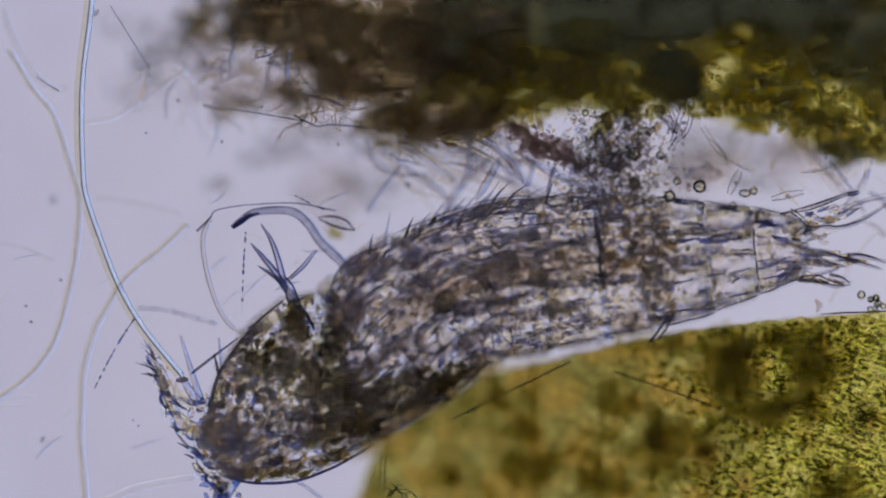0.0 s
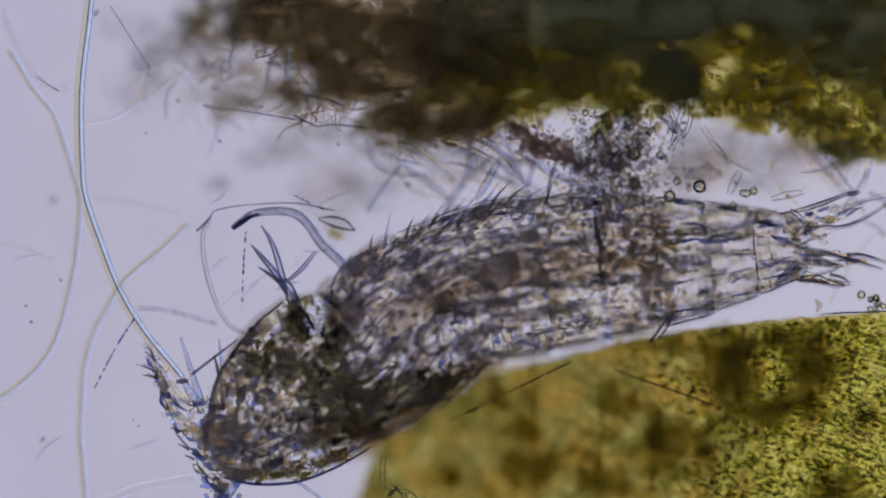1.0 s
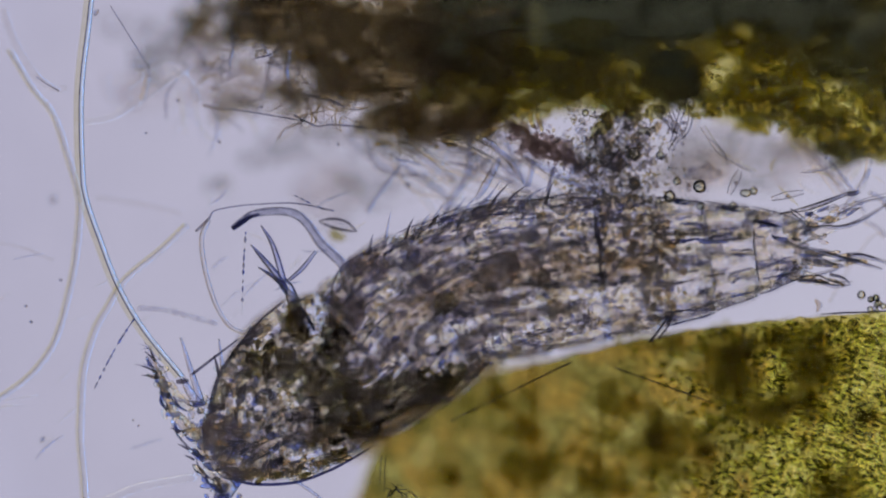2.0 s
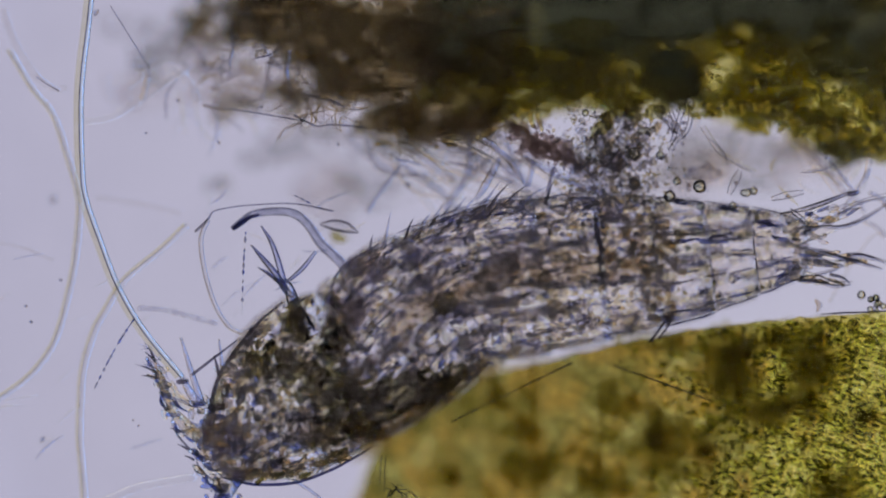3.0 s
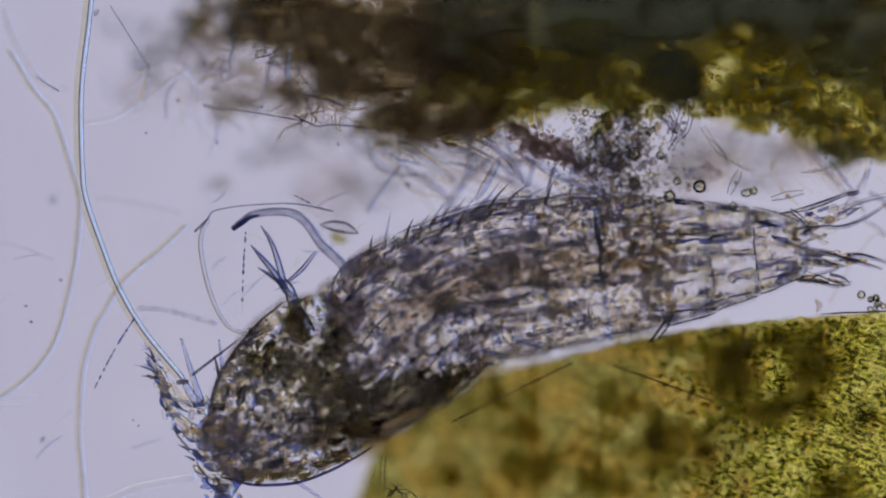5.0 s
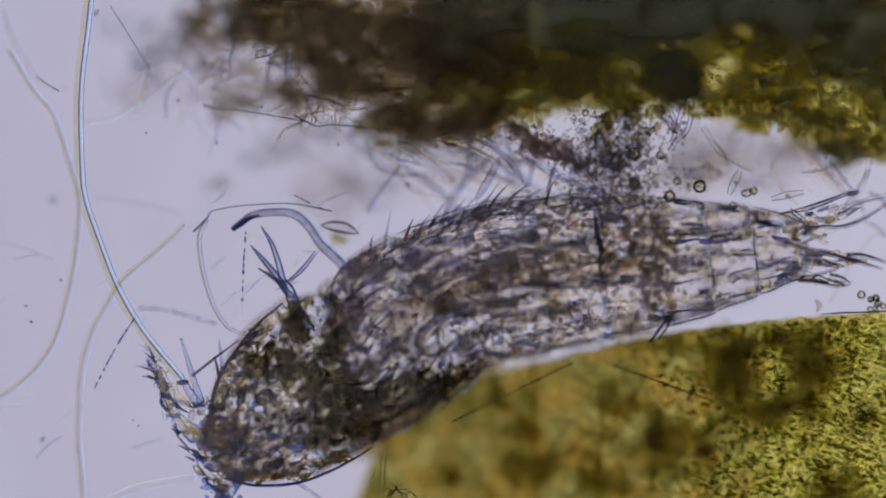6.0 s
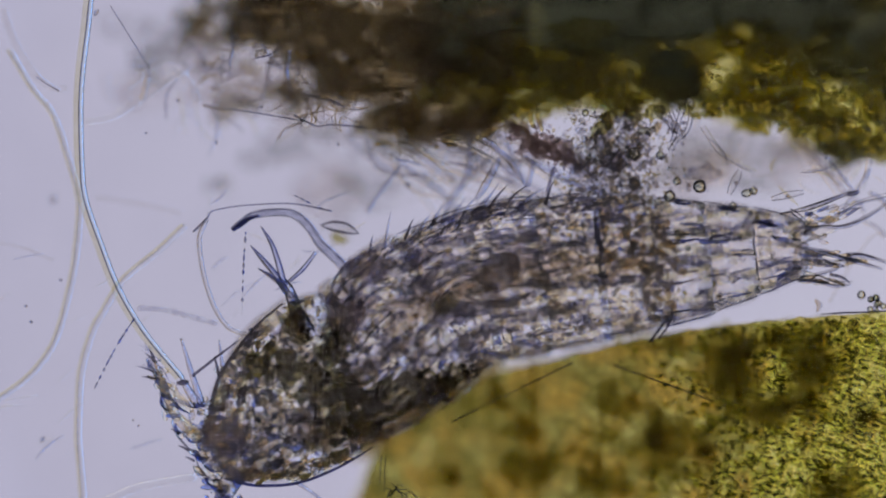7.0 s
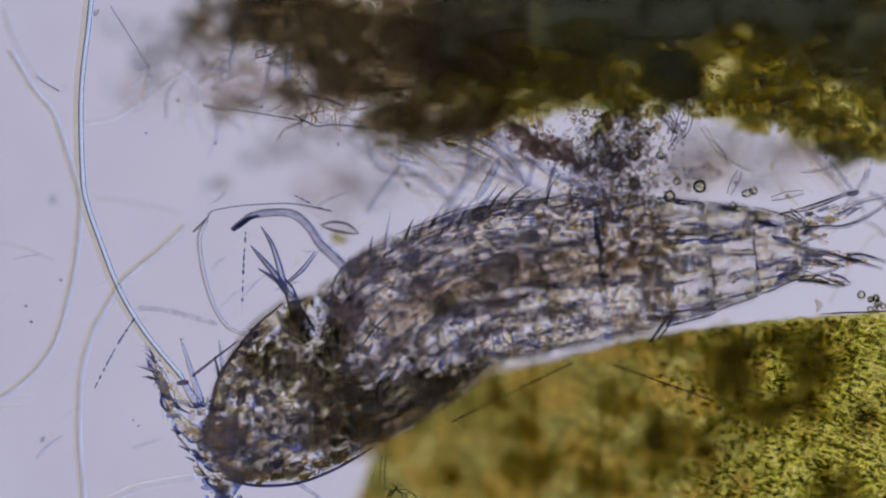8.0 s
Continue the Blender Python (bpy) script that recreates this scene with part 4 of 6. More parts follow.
def segment(x0, x1, flare=0.035, sides=40):
    verts, faces = [], []
    rings = 9
    for j in range(rings):
        f = j / (rings - 1)
        c, w, th, d = body_at(x0 + (x1 - x0) * f)
        nrm = np.array((-d[1], d[0]))
        g = 1 - flare + 2 * flare * f ** 0.7
        if j == 0 or j == rings - 1:
            g *= 0.94
        for k in range(sides):
            a = 2 * math.pi * k / sides
            q = c + nrm * math.cos(a) * w * g
            sn = math.sin(a)
            verts.append((q[0], q[1], BODY_Z + math.copysign(abs(sn) ** 0.6, sn) * th * g))
    for j in range(rings - 1):
        for k in range(sides):
            a, b = j * sides + k, j * sides + (k + 1) % sides
            faces.append((a, b, b + sides, a + sides))
    faces.append(tuple(reversed(range(sides))))
    faces.append(tuple(range((rings - 1) * sides, rings * sides)))
    return verts, faces


def along(x0, x1, side0, side1, z, radii, n=6):
    """A rod lying along the body."""
    pts = [body_point(x0 + (x1 - x0) * k / (n - 1), side0 + (side1 - side0) * k / (n - 1), z) for k in range(n)]
    return tube(pts, 0, 12, 4, [radii * (0.5 if k in (0, n - 1) else 1) for k in range(n)], 0.6, 0.05)


# where the body is clear, and where its dark organs lie: x, y, half-length, half-width, turn
PALE_FRONT = [(566, 526, 24, 15, -35), (811, 505, 27, 14, -15), (740, 557, 30, 15, -32), (697, 585, 20, 11, -30), (793, 594, 17, 13, -20), (761, 597, 10, 10, 0), (654, 608, 24, 14, 58), (843, 567, 18, 11, -20), (749, 478, 10, 9, -20), (889, 441, 56, 5, -17),
              (907, 395, 38, 13, -14), (702, 452, 7, 7, 0), (802, 635, 15, 6, -20), (715, 637, 9, 8, 0), (615, 624, 13, 8, 30), (680, 520, 16, 7, -30), (640, 545, 9, 12, 20), (850, 412, 12, 8, -18)]
PALE_BACK = [(886, 603, 26, 19, -5), (962, 574, 52, 9, -13), (985, 407, 32, 8, -8), (1051, 475, 17, 8, -5), (1088, 535, 54, 27, -12), (1040, 594, 50, 6, -10), (1019, 451, 22, 8, -6), (1098, 407, 26, 9, -4), (1020, 522, 40, 9, -12), (940, 540, 26, 6, -14),
             (985, 470, 32, 6, -8), (1000, 488, 40, 6, -9), (905, 519, 40, 6, -15), (938, 484, 22, 6, -12), (1010, 385, 50, 6, -4), (1120, 480, 26, 9, -6), (925, 455, 20, 6, -12)]
PALE_TAIL = [(1222, 368, 42, 9, 2), (1290, 392, 30, 8, 0), (1225, 425, 40, 8, 0), (1300, 432, 34, 9, 0), (1300, 466, 42, 14, -4), (1220, 505, 36, 16, -6), (1296, 508, 34, 12, -8), (1375, 420, 22, 8, 0), (1385, 452, 26, 12, -4), (1370, 488, 20, 8, -8), (1372, 386, 24, 8, 0), (1428, 440, 6, 34, 0)]
CLEARINGS = PALE_FRONT + PALE_BACK + PALE_TAIL
DARKS = [(615, 748, 56, 30, -25), (660, 718, 120, 40, -25), (580, 690, 62, 40, 20), (470, 635, 38, 34, 0), (528, 572, 15, 40, -20), (772, 680, 60, 22, -30), (540, 662, 48, 30, 20), (590, 606, 26, 34, 30)]
ORGANS = [(770, 489, 64, 11, -20), (889, 470, 32, 19, -10), (640, 480, 40, 26, -40), (866, 540, 64, 14, -16), (960, 503, 46, 9, -10), (800, 545, 40, 7, -18), (850, 590, 40, 6, -16), (1000, 432, 40, 6, -8), (1010, 548, 40, 6, -12), (620, 560, 24, 40, 20), (743, 614, 9, 20, -30), (820, 610, 12, 18, -20), (930, 425, 26, 8, -14), (690, 620, 12, 16, 30)]


CUTS = [363, 602, 690, 776, 862, 962, 1070, 1166, 1256, 1337, 1430]


def cell_layer(name, x0, x1, z, thick, keep, material, t, dx=17.0, dy=11.0, label=""):
    """A layer of tissue as an uneven grid of cells along the body; the cells that keep() turns down are gaps."""
    nx = max(2, round((x1 - x0) / dx))
    wide = max(body_at(x0)[1], body_at(x1)[1])
    ny = max(4, round(2 * wide * 0.95 / dy))
    verts, lie, index = [], [], {}
    for i in range(nx + 1):
        for j in range(ny + 1):
            f, g = i / nx, -0.95 + 1.9 * j / ny
            jx = rnd.uniform(-0.3, 0.3) if 0 < i < nx else 0.0
            jy = rnd.uniform(-0.25, 0.25) if 0 < j < ny else rnd.uniform(-0.2, 0.2)
            x, side = x0 + (x1 - x0) * (i + jx) / nx, g + 1.9 * jy / ny
            q = body_point(x, side)
            lift = 3 * noise.noise(Vector((q[0] * 0.04, q[1] * 0.04, z)))
            for top in (0, 1):
                index[i, j, top] = len(verts)
                verts.append((q[0], q[1], z + lift + (thick if top else 0)))
                lie.append((x * 1.05, side * body_at(x)[1], z))
    kept = set()
    for i in range(nx):
        for j in range(ny):
            q = body_point(x0 + (x1 - x0) * (i + 0.5) / nx, -0.95 + 1.9 * (j + 0.5) / ny)
            if keep(q[0], q[1]):
                kept.add((i, j))
    pieces = []
    while kept:
        patch, edge = set(), [min(kept)]
        while edge:
            c = edge.pop()
            if c in kept:
                kept.remove(c)
                patch.add(c)
                edge += [(c[0] + 1, c[1]), (c[0] - 1, c[1]), (c[0], c[1] + 1), (c[0], c[1] - 1)]
        faces, used = [], {}
        for i, j in sorted(patch):
            ring = [(i, j), (i + 1, j), (i + 1, j + 1), (i, j + 1)]
            faces.append(tuple(index[(*c, 1)] for c in reversed(ring)))
            faces.append(tuple(index[(*c, 0)] for c in ring))
            for k, (di, dj) in enumerate(((0, -1), (1, 0), (0, 1), (-1, 0))):
                if (i + di, j + dj) not in patch:
                    c, d = ring[k], ring[(k + 1) % 4]
                    faces.append((index[(*c, 0)], index[(*c, 1)], index[(*d, 1)], index[(*d, 0)]))
        for f in faces:
            for v in f:
                used.setdefault(v, len(used))
        ob = part(name, ([verts[v] for v in used], [tuple(used[v] for v in f) for f in faces]), material, t, label)
        ob.data.attributes.new("lie", "FLOAT_VECTOR", "POINT").data.foreach_set("vector", np.array([lie[v] for v in used]).ravel())
        pieces.append(ob)
    return pieces


def clearness(x, y, z):
    """How open the tissue is: high in the pale patches, low in the organs."""
    v = 0.7 * noise.noise(Vector((x * 0.022, y * 0.035, z))) + 0.5 * noise.noise(Vector((x * 0.07, y * 0.09, z)))
    if within_any(x, y, CLEARINGS):
        v += 0.85
    if within_any(x, y, ORGANS):
        v -= 0.6
    return v


SLIDING = []


def muscle_layers(t):
    for k in range(1, 7):
        x0, x1 = CUTS[k], CUTS[k + 1]
        thin = 0.16 if k > 4 else 0.0
        cell_layer("deep_muscle", x0, x1, -34, 5, lambda x, y: clearness(x, y, 1) < 0.22 - thin, DEEP, t, 20, 13, "brown-grey layer of deep muscle")
        cell_layer("muscle_layer", x0, x1, -24, 5, lambda x, y: clearness(x, y, 7) < -0.22, TRUNK, t, 16, 10, "purple-grey streaky layer of muscle")
        cell_layer("muscle_layer", x0, x1, -14, 5, lambda x, y: clearness(x, y, 2) < 0.20 - thin, TRUNK, t, 14, 9, "purple-grey streaky layer of muscle")
        pale = cell_layer("pale_muscle", x0, x1, -7, 4, lambda x, y: clearness(x, y, 2) >= 0.16 - thin and noise.noise(Vector((x * 0.08, y * 0.1, 6))) < 0.3, PALE, t, 13, 9, "cream-coloured layer of muscle")
        SLIDING.extend((piece, 0.9, k) for piece in pale)
        cell_layer("muscle_layer", x0, x1, -1, 4, lambda x, y: clearness(x, y, 3) < 0.14 - thin, TRUNK, t, 12, 8, "purple-grey streaky layer of muscle")
    for k in range(7, 10):
        end = CUTS[k + 1] - (2 if k < 9 else 16)
        cell_layer("tail_muscle", CUTS[k] + 2, end, -22, 5, lambda x, y: clearness(x, y, 4) < (0.5 if k < 9 else 0.02), RUMP, t, 24, 14, "whitish streaky muscle of the tail")
        upper = cell_layer("tail_muscle", CUTS[k] + 2, end, -2, 5, lambda x, y: clearness(x, y, 5) < (0.4 if k < 9 else 0.1), RUMP, t, 26, 11, "whitish streaky muscle of the tail")
        SLIDING.extend((piece, 1.0, k) for piece in upper)
        cell_layer("cross_muscle", CUTS[k] + 2, end, -12, 4, lambda x, y: clearness(x, y, 8) < 0.05, CROSS, t, 14, 10, "greyish muscle running across the tail")
    for k in range(4, 7):
        cell_layer("cross_muscle", CUTS[k], CUTS[k + 1], 4, 3, lambda x, y: clearness(x, y, 9) < -0.12, CROSS, t, 13, 9, "greyish muscle running across the trunk")
    for z in (-26, -4):
        cell_layer("head_tissue", 374, CUTS[1], z, 5, lambda x, y: noise.noise(Vector((x * 0.05, y * 0.05, z))) < (0.14 if z > -10 else -0.1) and not within_any(x, y, PALE_FRONT), HEAD, t, 13, 11, "black, blue and cream mottled tissue of the head")
    for z in (-14, -3):
        cell_layer("belly_tissue", 420, 860, z, 6, lambda x, y: within_any(x, y, DARKS) and noise.noise(Vector((x * 0.06, y * 0.06, z))) < 0.25, PITCH, t, 14, 12, "olive-black tissue of the belly")


def tail_bars(t):
    """Blue-black bars between the muscles of the tail."""
    for x, side, ln, r in ((1272, -0.30, 36, 4.5), (1222, -0.93, 40, 3), (1360, -0.62, 24, 3.4), (1375, -0.28, 26, 4), (1372, 0.30, 30, 2.6), (1390, 0.72, 26, 3.6), (1240, 0.60, 14, 3.5), (1300, -0.90, 22, 3.6), (1230, -0.58, 44, 1.8), (1215, -0.28, 30, 2.2), (1300, 0.52, 40, 2.0), (1225, 0.2, 34, 2.0), (1300, 0.05, 30, 1.8)):
        for j in range(3):
            x0, x1 = x - ln + rnd.uniform(0, ln), x + ln - rnd.uniform(0, ln)
            if x1 - x0 > 8:
                part("blue_bar", along(x0, x1, side + rnd.gauss(0, 0.03), side + rnd.gauss(0, 0.03), rnd.uniform(-3, 5), r * rnd.uniform(0.5, 0.9), 5), (GLINT, INK, SETA)[j], t, "blue-black bar of the tail")
    # lines between the rows of muscle, dark knots where they cross the joints
    for x0, x1, side, r in ((1176, 1262, -0.42, 2.2), (1180, 1330, -0.28, 2.0), (1260, 1332, -0.05, 1.8), (1184, 1330, 0.36, 2.2), (1170, 1330, 0.82, 2.2), (1340, 1420, -0.32, 2.2), (1338, 1410, 0.25, 1.8), (1176, 1262, -0.96, 2.4), (1340, 1424, 0.66, 2.0)):
        ln = (x1 - x0) / 3
        for j in range(3):
            a = x0 + j * ln + rnd.uniform(-4, 8)
            part("blue_bar", along(a, a + ln * rnd.uniform(0.7, 1.0), side + rnd.gauss(0, 0.02), side + rnd.gauss(0, 0.02), rnd.uniform(-2, 6), r * rnd.uniform(0.6, 1.1), 5), (HORN, INK, CHITIN, GLINT)[(j + x0 // 2) % 4], t, "blue-black bar of the tail")
    for x, side, w, h in ((1252, -0.48, 9, 12), (1255, 0.02, 5, 10), (1256, 0.44, 9, 10), (1254, 0.24, 5, 8), (1328, 0.1, 4, 16), (1346, -0.7, 9, 7), (1202, 0.50, 9, 9), (1258, 0.8, 10, 9), (1336, 0.85, 9, 6), (1328, -0.4, 4, 9), (1398, -0.5, 8, 6), (1405, 0.6, 10, 5), (1366, 0.12, 6, 6)):
        for j in range(4):
            q = body_point(x + rnd.gauss(0, w * 0.5), side + rnd.gauss(0, h * 0.008), rnd.uniform(-6, 6))
            part("knot", blob(*q, w * rnd.uniform(0.3, 0.6), h * rnd.uniform(0.3, 0.6), 4, rnd.uniform(60, 120), 2, 0.45, 2.2, seed=j + x), (SMOKE, MURK, SMOKE, OLIVE)[j], t, "dusky olive knot at a joint of the tail")
    for k in range(24):
        x = rnd.uniform(1176, 1425)
        q = body_point(x, rnd.uniform(-0.9, 0.9), rnd.uniform(-34, -14))
        part("cloudy_muscle", blob(*q, rnd.uniform(8, 24), rnd.uniform(4, 9), 5, body_turn(x) + rnd.gauss(0, 10), 2, 0.4, 2.2, seed=k), SMOKE, t)


def fibre_lines(t):
    """Thin dark lines along and across the trunk: the edges of muscles and plates."""
    for k in range(64):
        x = rnd.uniform(640, 1150)
        side = rnd.randint(-9, 9) / 9.6 + rnd.gauss(0, 0.02)
        ln = rnd.uniform(18, 80)
        if within_any(*body_point(x + ln / 2, side)[:2], CLEARINGS) and rnd.random() < 0.7:
            continue
        part("fibre", along(x, min(x + ln, 1180), side, side + rnd.gauss(0, 0.03), rnd.uniform(-4, 10), rnd.uniform(0.8, 1.7), 5), (CHITIN, HORN, GLINT, CHITIN, SETA)[k % 5], t)
    for k in range(70):
        x = rnd.uniform(620, 1000) if k % 4 else rnd.uniform(1000, 1170)
        side = rnd.uniform(-0.85, 0.85)
        q = np.array(body_point(x, side, rnd.uniform(0, 10)))
        a, ln, bend = radians(body_turn(x) + 90 + rnd.gauss(0, 28)), rnd.uniform(7, 24), rnd.uniform(-5, 5)
        u, v = np.array((math.cos(a), math.sin(a), 0)), np.array((-math.sin(a), math.cos(a), 0))
        part("cross_fibre", tube([q - u * ln, q + v * bend, q + u * ln], 0, 8, 4, [0.5, rnd.uniform(0.9, 1.6), 0.5]), (CHITIN, HORN, INK)[k % 3], t)


def head_tissue(t):
    """Glinting and black lumps packed in the head."""
    n = 0
    while n < 290:
        x = rnd.uniform(372, 640)
        q = body_point(x, rnd.uniform(-0.95, 0.95), rnd.uniform(-8, 10))
        if (within_any(q[0], q[1], DARKS) and rnd.random() < 0.8) or within_any(q[0], q[1], PALE_FRONT):
            continue
        n += 1
        sz = rnd.uniform(3.5, 9)
        kind = rnd.random()
        # Gold and blue lumps hold glints and fringes in their tint.
        name, mat = ("black_lump", ORGAN if rnd.random() < 0.5 else HORN) if kind < 0.28 else ("blue_lump", GLINT) if kind < 0.42 else ("glinting_lump", GOLD if kind < 0.85 else GRAIN)
        part(name, blob(*q, sz * rnd.uniform(1.0, 1.9), sz * rnd.uniform(0.7, 1.0), sz * 0.7, rnd.gauss(-35, 35), 2, 0.35, 2.2, seed=n), mat, t)


def copepod():
    t = thing("copepod", 1430, 441, 0, "translucent grey-brown copepod with bristly mouthparts and dark gut", "copepod")
    for k in range(len(CUTS) - 1):
        seg = part("head_shield" if k == 0 else "body_segment", segment(CUTS[k], CUTS[k + 1]), SHELL, t)
        if k > 7:
            c, w, th, d = body_at(CUTS[k])
            ring = [body_point(CUTS[k] + rnd.gauss(0, 1.5), math.cos(a), BODY_Z + th * math.sin(a) ** 0.6) for a in np.linspace(math.pi * 0.02, math.pi * 0.98, 12)]
            part("seam", tube(ring[(3 if k == 8 else 1):-1], 1.5, 8, 3, bumps=0.8), HORN if k == 9 else SETA, seg)
    muscle_layers(t)
    tail_bars(t)
    fibre_lines(t)
    head_tissue(t)
    for x, y in spline([(410, 838), (450, 848), (520, 845), (580, 824), (610, 808)], 9):
        for j in range(2):
            part("rim_lump", blob(x + rnd.gauss(0, 5), y + rnd.uniform(-16, 5), rnd.uniform(-8, 6), rnd.uniform(5, 12), rnd.uniform(3, 6), 5, -25 + rnd.gauss(0, 20), 2, 0.35, 2.2, seed=x + j), (PIGMENT, GRAIN, CREAM, BELLY)[rnd.randint(0, 3)], t)
    # Soft dark shading below the belly, put in as brown blobs.
    for k in range(40):
        f = rnd.random()
        px, py = 640 + 230 * f + rnd.gauss(0, 12), float(np.interp(640 + 230 * f, [640, 700, 760, 870], [796, 748, 706, 652])) + rnd.uniform(-26, 16)
        part("belly_shading", blob(px, py, rnd.uniform(-92, -70), rnd.uniform(14, 30), rnd.uniform(8, 14), 5, -34 + rnd.gauss(0, 12), 3, 0.4, 2.2, seed=k), BELLY_SHADING, t, "brown shading laid over the leaf along the belly")
    part("collar", tube([(640, 449, 4), (612, 466, 4), (593, 492, 4), (587, 522, 4), (597, 554, 4), (620, 580, 4)], 0, 8, 6, [0.4, 1.2, 1.5, 1.1, 0.8, 0.4]), HORN, t, "dark front rim of the trunk")
    # the olive egg-shaped cell with a dark outline
    cell = part("olive_cell", blob(788, 537, -2, 22, 17, 8, -25, 3, 0.15, seed=4), OLIVE, t, "olive-yellow round cell in the trunk")
    part("outline", tube([(788 + 23 * math.cos(a) * 0.9 - 18 * math.sin(a) * -0.42, 537 + 18 * math.sin(a) * 0.9 + 23 * math.cos(a) * -0.42, 4) for a in np.linspace(0.4, 5.6, 12)], 1.4, 8, 3), HORN, cell)
    grains = []
    for k in range(2400):
        x = rnd.uniform(372, 680) if k % 5 < 2 else rnd.uniform(600, 1170)
        q = body_point(x, rnd.uniform(-0.95, 0.95), rnd.uniform(-10, 14))
        s = rnd.uniform(1.8, 4.6)
        if (within_any(q[0], q[1], DARKS) and rnd.random() < 0.75) or (within_any(q[0], q[1], CLEARINGS) and rnd.random() < 0.6):
            continue
        if q[0] > 640:
            grains.append(blob(*q, s * rnd.uniform(1.0, 2.4), s * rnd.uniform(0.6, 0.9), s * 0.6, body_turn(q[0]) + rnd.gauss(0, 30), 2 if s > 3.0 else 1, 0.4, 2.2, seed=k))
        else:
            grains.append(blob(*q, s * rnd.uniform(1, 2.2), s * rnd.uniform(0.7, 1), s * 0.7, rnd.gauss(-40, 50), 2 if s > 3.5 else 1, 0.4, 2.2, seed=k))
    part("grain_tissue", join(grains), GRAIN, t, "glinting cream and blue tissue grains", kind="stuff")
    for side in (-0.985, 0.985):
        for k in range(3 if side < 0 else 7, len(CUTS) - 1):
            part("edge", tube([body_point(CUTS[k] + (CUTS[k + 1] - CUTS[k]) * f, side + rnd.gauss(0, 0.012), -4) for f in (0.02, 0.25, 0.5, 0.75, 0.98)], 0, 8, 4, [0.6, 1.4, 1.2, 1.5, 0.6] if side < 0 else [0.8, 1.6, 1.2, 1.8, 0.8]), CHITIN if side < 0 or k < 7 else INK if k % 2 else HORN, t)
    # soft pulp under the fibres
    for k in range(36):
        x = rnd.uniform(640, 960) if k % 3 == 0 else rnd.uniform(400, 680)
        q = body_point(x, rnd.uniform(-0.85, 0.85), rnd.uniform(-50, -24))
        if within_any(q[0], q[1], CLEARINGS):
            continue
        part("pulp", blob(*q, rnd.uniform(14, 40), rnd.uniform(9, 22), 7, body_turn(x) + rnd.gauss(0, 15), 3, 0.4, 2.2, seed=k), PULP, t)
    for k in range(16):
        px, py = rnd.uniform(395, 590), rnd.uniform(735, 850)
        if inside(px, py, 0.9):
            part("pulp", blob(px, py, rnd.uniform(-40, -10), rnd.uniform(9, 22), rnd.uniform(6, 12), 6, rnd.gauss(-30, 30), 3, 0.45, 2.2, seed=k), PULP if k % 3 else ORGAN, t)
    for cx, cy, a, b, turn in ORGANS:
        for j in range(3):
            c, sn = math.cos(radians(turn)), math.sin(radians(turn))
            u, v = a * rnd.uniform(-0.7, 0.7), b * rnd.uniform(-0.5, 0.5)
            part("organ", blob(cx + u * c - v * sn, cy + u * sn + v * c, rnd.uniform(-30, -4), a * rnd.uniform(0.3, 0.5), b * rnd.uniform(0.5, 0.8), 6, turn + rnd.gauss(0, 10), 3, 0.45, 2.4, seed=j + cx), ORGAN, t)
    # dark pigment of the head and belly
    for cx, cy, a, b, turn in DARKS:
        for j in range(max(10, int(a * b / 98))):
            c, sn = math.cos(radians(turn)), math.sin(radians(turn))
            u, v = a * max(-1.1, min(1.1, rnd.gauss(0, 0.5))), b * max(-1.1, min(1.1, rnd.gauss(0, 0.5)))
            px, py = cx + u * c - v * sn, cy + u * sn + v * c
            if inside(px, py, 0.9):
                part("belly_pigment", blob(px, py, rnd.uniform(-26, 0), rnd.uniform(4, 12), rnd.uniform(3, 7), 4, turn + rnd.gauss(0, 30), 2, 0.5, 2.4, seed=j + cx), BELLY, t, "olive-black pigment of the belly")
    for k, (x, y, w, h, a, n) in enumerate([(570, 690, 56, 44, 40, 11), (620, 680, 46, 50, -20, 9), (640, 720, 60, 40, -30, 9), (700, 720, 60, 30, -30, 8), (530, 590, 24, 40, 20, 6), (475, 645, 34, 44, 30, 8), (590, 740, 60, 34, -20, 8),
                                              (770, 690, 50, 24, -28, 6), (530, 560, 16, 40, -20, 8), (450, 690, 30, 34, 0, 6), (730, 500, 60, 14, -25, 5)]):
        for j in range(int(n * 1.45)):
            px, py = x + rnd.gauss(0, w * 0.7), y + rnd.gauss(0, h * 0.7)
            if not inside(px, py, 0.86):
                continue
            shape = blob(px, py, rnd.uniform(-22, 6), w * rnd.uniform(0.08, 0.2), h * rnd.uniform(0.08, 0.22), 6, a + rnd.gauss(0, 30), 3, 0.55, 2.6, seed=j + 9 * k)
            part("pigment", shape, PIGMENT, t, "near-black pigment patch")
    for k in range(230):
        cx, cy, a, b, turn = rnd.choice(DARKS)
        px, py = cx + rnd.gauss(0, a * 0.5), cy + rnd.gauss(0, b * 0.6)
        if inside(px, py, 0.9):
            s = rnd.uniform(1.6, 4.2)
            part("pigment_grain", blob(px, py, rnd.uniform(2, 12), s * rnd.uniform(1.2, 2.6), s, s * 0.7, turn + rnd.gauss(0, 40), 2, 0.4, 2.2, seed=k), (GRAIN, PIGMENT, AMBER, HORN, GOLD, OLIVE)[k % 6], t)
    return t


rnd.seed(94)
animal = copepod()


